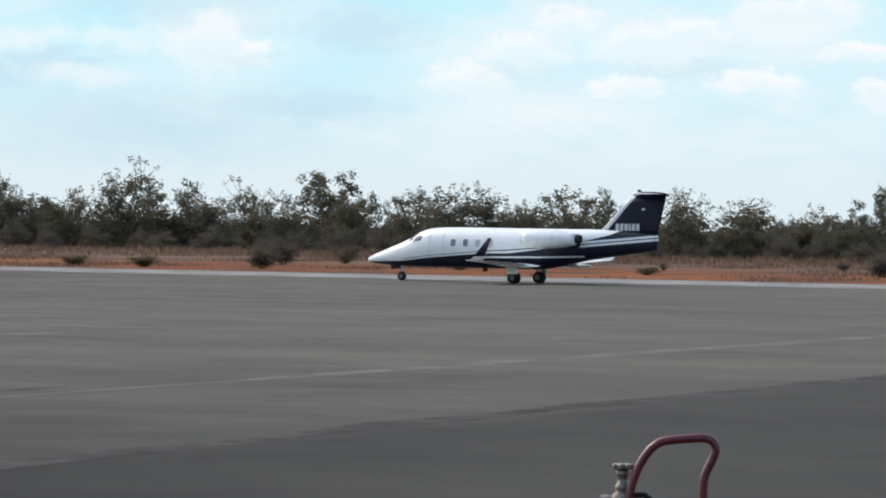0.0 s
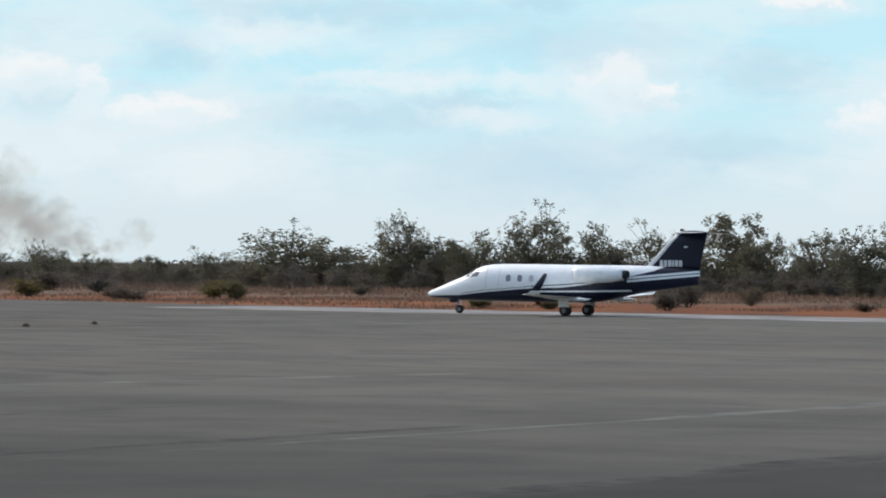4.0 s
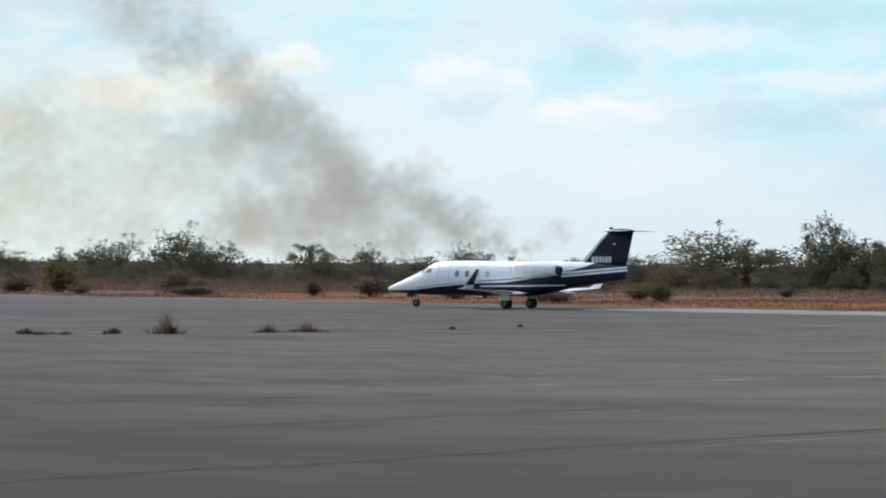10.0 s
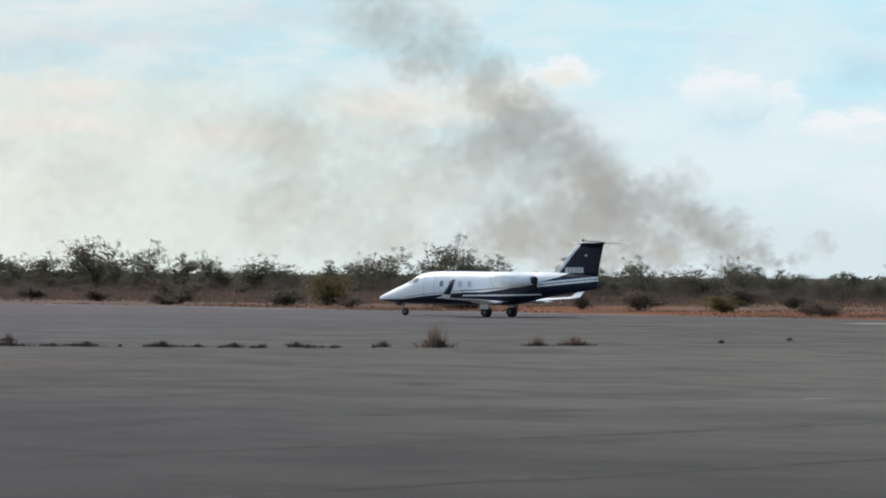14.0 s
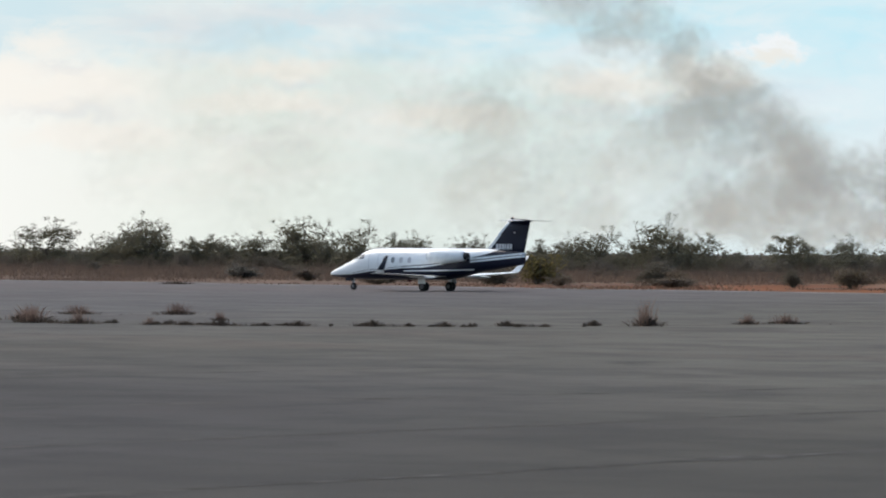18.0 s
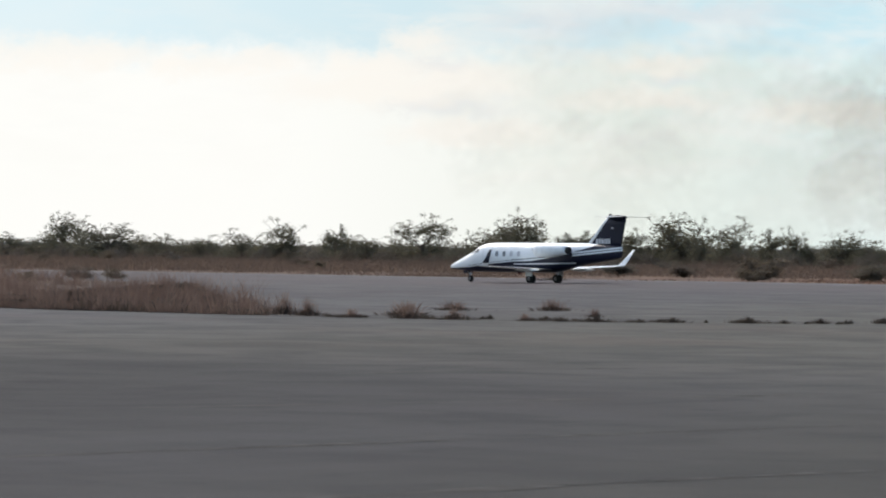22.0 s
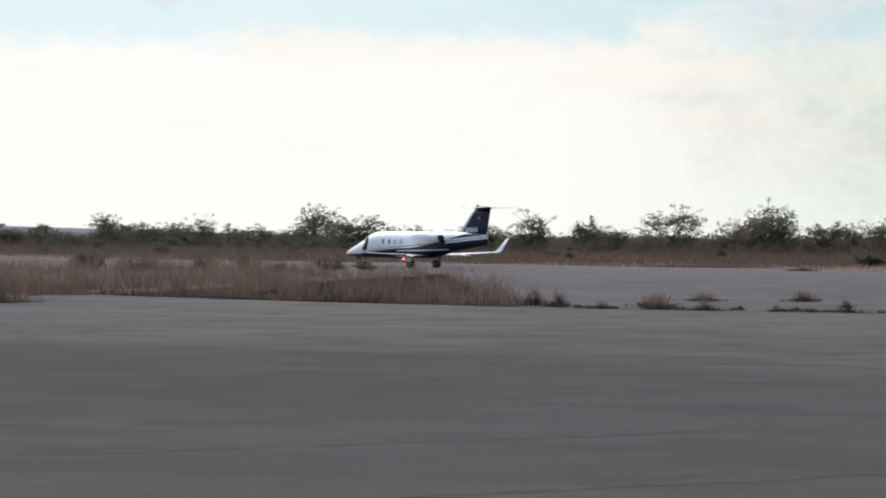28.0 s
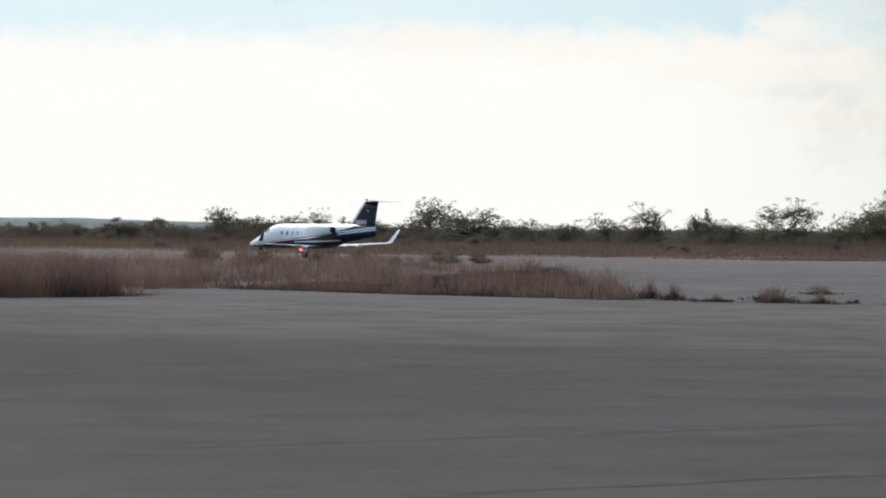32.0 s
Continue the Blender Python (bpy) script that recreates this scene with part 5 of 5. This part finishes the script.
    for side in (1, -1):
        part("flag_patch", box(-6.50, -6.33, side * 0.085 - 0.006, side * 0.085 + 0.006, 3.64, 3.73), M["grey_letters"], jet, "small pale patch on the fin")
    # rotating beacons: a dark red lens with one glowing side
    def beacon(name, x, z, up, label, size, slot, thin):
        """A small turning drum, open on one side, with a lamp inside."""
        bm = bmesh.new()
        arc = [slot + (360 - 2 * slot) * i / 22 for i in range(23)]
        rows = [[bm.verts.new((0.13 * size * math.cos(radians(a)), 0.13 * size * math.sin(radians(a)), h * up * size)) for a in arc] for h in (0.0, 0.16)]
        for i in range(len(arc) - 1):
            bm.faces.new((rows[0][i], rows[0][i + 1], rows[1][i + 1], rows[1][i]))
        bm.faces.new(rows[1])
        bmesh.ops.solidify(bm, geom=list(bm.faces), thickness=0.008)
        lens = part(name, bm, M["red_dull"], jet, label, False, pose(x, 0, z))
        lamp = [(0.03, 0.01), (0.05, 0.055), (0.12, 0.055), (0.14, 0.01)]
        part("lamp", turned([(a * up * size, r * size * thin) for a, r in lamp], 12, "Z"), M["red_glow"], lens, "glowing red lamp")
        return lens, (x, 0, z)
    beacons = [beacon("belly_beacon", 2.35, 0.70, -1, "red rotating beacon under the belly", 1.0, 26, 1.0), beacon("tail_beacon", -6.15, 4.50, 1, "red rotating beacon on top of the fin", 0.75, 8, 0.32)]
    return jet, rolling, beacons


JET, ROLLING, BEACONS = build_jet()

# ---- fire cart beside the apron ----


def fire_cart():
    cart = tagged(new("fire_extinguisher_cart"), "wheeled fire extinguisher cart with bent red tube handle", "fire extinguisher cart")
    r = 0.033
    z = 0.60
    left = [(-0.235, 0.0, 0.25), (-0.235, 0.0, 0.60), (-0.235, 0.0, 0.98), (-0.226, 0, 1.07), (-0.202, 0, 1.16), (-0.168, 0, 1.245), (-0.126, 0, 1.32), (-0.076, 0, 1.385), (-0.022, 0, 1.428), (0.035, 0, 1.445), (0.11, 0, 1.455),
            (0.30, 0, 1.470), (0.345, 0, 1.466), (0.38, 0, 1.448), (0.402, 0, 1.42), (0.407, 0, 1.385), (0.398, 0, 1.345), (0.375, 0, 1.29), (0.347, 0, 1.235), (0.328, 0, 1.19), (0.320, 0, 1.14), (0.32, 0, 1.0), (0.315, 0, 0.60), (0.315, 0, 0.25)]
    part("handle", tube(left, r, 12), M["red"], cart, "bent red tube handle with scuffed paint", True)
    part("crossbar", bar((-0.235, 0, 0.45), (0.315, 0, 0.45), 0.025), M["red"], cart)
    part("tank", turned([(0.12, 0.05), (0.14, 0.17), (0.22, 0.21), (0.72, 0.21), (0.82, 0.15), (0.88, 0.05)], 24, "Z"), M["red"], cart, "red cylinder", True, pose(0.04, 0.26, 0.02))
    valve = part("valve", turned([(0.70, 0.045), (0.90, 0.045), (0.92, 0.07), (0.96, 0.082), (1.01, 0.078), (1.04, 0.05), (1.06, 0.058), (1.08, 0.058), (1.10, 0.04), (1.16, 0.042), (1.17, 0.05), (1.19, 0.05), (1.20, 0.03)], 16, "Z"), M["brass"], cart, "weathered brass valve", True, pose(-0.287, 0.07, 0.015))
    part("valve_outlet", bar((0.0, 0, 0.97), (-0.13, 0.0, 0.955), 0.045, 0.05), M["brass"], valve, "brass outlet")
    part("valve_collar", bar((-0.10, 0, 0.958), (-0.16, 0.0, 0.95), 0.06, 0.06, 8), M["brass"], valve)
    wheel = part("hand_wheel", turned([(1.205, 0.02), (1.20, 0.05), (1.215, 0.066), (1.235, 0.066), (1.25, 0.05), (1.245, 0.02)], 14, "Z"), M["brass"], valve, "brass hand wheel", True)
    for k in range(7):
        a = 2 * math.pi * k / 7
        part("lobe", turned([(1.205, 0.012), (1.212, 0.024), (1.24, 0.024), (1.248, 0.012)], 8, "Z"), M["brass"], wheel, at=pose(0.062 * math.cos(a), 0.062 * math.sin(a), 0))
    part("hose", tube([(-0.30, 0.02, 1.00), (-0.20, 0.05, 1.03), (-0.12, 0.06, 1.03), (-0.04, 0.06, 0.97), (0.05, 0.06, 0.90), (0.12, 0.1, 0.70), (0.1, 0.2, 0.5), (0.06, 0.3, 0.3)], 0.022, 8), M["rubber"], cart, "black rubber hose", True)
    part("pipe", bar((-0.36, 0.02, 0.0), (-0.36, 0.02, 0.72), 0.045), M["brass"], cart)
    for x in (-0.40, 0.48):
        w = part("cart_wheel", turned([(-0.05, 0.13), (-0.045, 0.19), (0, 0.205), (0.045, 0.19), (0.05, 0.13)], 22, "X"), M["rubber"], cart, "black rubber cart wheel", True, pose(x, 0.30, 0.205))
        part("hub", turned([(-0.055, 0.02), (-0.055, 0.13), (0.055, 0.13), (0.055, 0.02)], 16, "X"), M["grey"], w)
    part("axle", bar((-0.40, 0.30, 0.205), (0.48, 0.30, 0.205), 0.02), M["steel"], cart)
    part("stand", box(-0.25, 0.33, -0.03, 0.30, 0.235, 0.265, 0.008), M["red"], cart)
    for x in (-0.235, 0.315):
        part("foot", bar((x, 0, 0.0), (x, 0, 0.25), 0.033), M["red"], cart)
    return cart


CART = fire_cart()
CART.matrix_basis = pose(-11.15, 29.60, 0.0, 0, 0, 20.3) @ Matrix.Diagonal((1.0224, 1.0224, 1.0224, 1))

# ---- smoke of a bush fire behind the wood ----


def puff_mesh(name, mat):
    """A shallow dome of smoke, one unit in radius."""
    verts, faces, n, m = [(0, -0.25, 0)], [], 20, 4
    for j in range(1, m + 1):
        r = j / m
        for i in range(n):
            a = 2 * math.pi * i / n
            verts.append((r * math.cos(a), -0.25 * (1 - r * r), r * math.sin(a)))
    for i in range(n):
        faces.append((0, 1 + i, 1 + (i + 1) % n))
    for j in range(m - 1):
        for i in range(n):
            a, b = 1 + j * n + i, 1 + j * n + (i + 1) % n
            faces.append((a, a + n, b + n, b))
    return mesh_of(name, verts, faces, mat, True)


SMOKE_AT = 900.0
DRIFTING = []


def smoke_plume():
    rng = random.Random(64)
    plume = tagged(new("smoke_plume"), "grey brown smoke plume of a bush fire leaning to one side", "smoke")
    plume.matrix_basis = pose(0, 0, 0)
    dark, mid, pale = (puff_mesh("puff", M[m]) for m in ("smoke_dark", "smoke_mid", "smoke_pale"))

    def puff(me, az, el, deg, stretch, layer, drift):
        d = SMOKE_AT + layer
        at = direction(az, el) * d
        size = d * math.tan(radians(deg))
        m = Matrix.Translation((at.x, at.y, max(at.z + EYE[2], 0.5))) @ pose(0, 0, 0, 0, rng.uniform(-40, 40), az) @ Matrix.Diagonal((size * stretch, size, size, 1))
        ob = piece("puff", me, plume)
        ob.matrix_basis = m
        DRIFTING.append((ob, m, az, drift))

    # the leaning column from the fire upwards: azimuth, elevation, size, thickness of the smoke
    column = [(34.10, 0.02, 0.12, 3), (34.35, 0.14, 0.22, 3), (34.65, 0.32, 0.33, 3), (35.0, 0.50, 0.42, 3), (35.4, 0.68, 0.46, 3), (35.85, 0.80, 0.48, 2), (36.3, 0.90, 0.60, 2), (36.8, 1.15, 0.78, 3),
              (37.35, 0.75, 0.60, 2), (36.5, 0.50, 0.50, 1), (37.3, 1.55, 0.72, 3), (37.6, 1.90, 0.62, 3), (37.9, 2.20, 0.55, 2), (38.2, 2.55, 0.50, 1), (38.65, 2.9, 0.70, 1), (39.1, 3.25, 0.80, 0), (39.6, 3.6, 0.8, 0),
              (38.1, 0.6, 0.6, 1), (38.2, 1.3, 0.7, 1), (37.6, 0.35, 0.45, 2), (36.9, 0.35, 0.4, 1), (36.0, 0.35, 0.4, 1), (35.6, 0.18, 0.3, 2), (36.4, 0.15, 0.35, 2), (37.2, 0.15, 0.35, 1), (33.84, 0.10, 0.16, 1), (33.5, 0.3, 0.25, 0)]
    for k, (az, el, s, thick) in enumerate(column):
        puff(mid, az, el, s * 1.25, 1.1, k * 9, 0.25 + el * 0.3)
        for j in range(2 + 2 * thick):
            puff(dark if rng.random() < 0.25 + 0.2 * thick else mid, az + rng.gauss(0.0, 0.42) * s, max(el + rng.gauss(0.0, 0.38) * s, 0.03), s * rng.uniform(0.45, 0.85), 1.1, k * 9 + 0.9 * (j + 1), 0.25 + el * 0.3)
    # the thin veil downwind
    wide = [(38.8, 1.3, 0.9), (39.8, 0.7, 0.9), (40.8, 1.3, 1.1), (41.8, 0.6, 1.0), (42.8, 1.4, 1.2), (44.0, 0.9, 1.2), (45.2, 1.5, 1.3), (40.2, 1.9, 0.7), (42.2, 2.1, 0.8), (44.4, 2.2, 0.9)]
    for k, (az, el, s) in enumerate(wide):
        puff(pale, az, el, s * 1.25, 1.3, 190 + k * 11, 0.6)
    for k in range(42):
        near = k % 2 == 0
        az, el = rng.uniform(38.0, 41.5 if near else 46.0), rng.uniform(0.2, 2.0)
        puff(mid if rng.random() < (0.8 if near else 0.5) else pale, az, el, rng.uniform(0.3, 0.7), 1.4, 310 + k * 4, 0.6)
    # low smoke between the fire and the column, just over the wood
    for k, (az, el, s) in enumerate(((34.9, 0.22, 0.30), (35.3, 0.40, 0.36), (35.8, 0.22, 0.38), (36.2, 0.48, 0.42), (36.7, 0.24, 0.42), (37.1, 0.55, 0.45), (37.7, 0.30, 0.45), (36.5, 0.75, 0.45))):
        for j in range(3):
            puff(mid, az + rng.gauss(0.0, 0.3) * s, max(el + rng.gauss(0.0, 0.3) * s, 0.03), s * rng.uniform(0.8, 1.2), 1.2, 490 + k * 8 + 2 * j, 0.3)
    return plume


smoke_plume()

# ---- what moves ----
# seconds, place along and across, heading off the runway's line
TAXI = [(0, -76.36, 186.0, 7.3), (0.5, -79.78, 188.3, 5.4), (1, -83.21, 191.0, 3.4), (1.5, -86.43, 193.0, 1.9), (2, -89.27, 193.4, 0.9), (3, -94.41, 193.4, 0.7), (3.5, -96.98, 193.4, 0.84),
        (5.5, -107.31, 193.4, 1.4), (7, -115.04, 193.4, 1.2), (9, -125.17, 193.4, 0.5), (11, -135.27, 193.4, -0.3), (13, -145.62, 193.4, -1.0), (14.5, -153.49, 193.4, -0.6),
        (16.5, -164.18, 193.4, 0.0), (18, -172.53, 193.4, -0.36), (19, -178.36, 193.4, -0.6), (21, -190.35, 193.4, -0.2), (23, -202.79, 193.4, -0.07), (24.5, -212.44, 193.4, 0.0),
        (26.5, -225.56, 193.4, 0.0), (28, -235.51, 193.4, -0.23), (30, -249.09, 193.4, -0.7), (32, -262.92, 193.4, -1.0)]


def motions():
    walk(JET, [(t, pose(x, y, 0, 0, 0, 180 - h)) for t, x, y, h in TAXI])
    times = [i / FPS for i in range(0, 32 * FPS + 1)]
    gone = np.interp(times, [r[0] for r in TAXI], [-r[1] for r in TAXI])
    for wheel, r, at in ROLLING:
        walk(wheel, [(t, pose(*at, 0, math.degrees((g - gone[0]) / r), 0)) for t, g in zip(times, gone)])
    ticks = [i / 10 for i in range(0, 321)]
    for (lens, at), (start, rate) in zip(BEACONS, ((-2268.7, 266.3), (-7819.5, 583.50))):
        walk(lens, [(t, pose(*at, 0, 0, start + rate * t)) for t in ticks])
    for ob, m, az, drift in DRIFTING:
        side = Vector((-math.cos(radians(az)), -math.sin(radians(az)), 0.0))
        walk_rows = [(t, Matrix.Translation((side + Vector((0, 0, 0.35))) * drift * (t - 13)) @ m) for t in (0, 8, 16, 24, 32)]
        keep = ob.scale.copy()
        walk(ob, walk_rows)
        ob.scale = keep


motions()
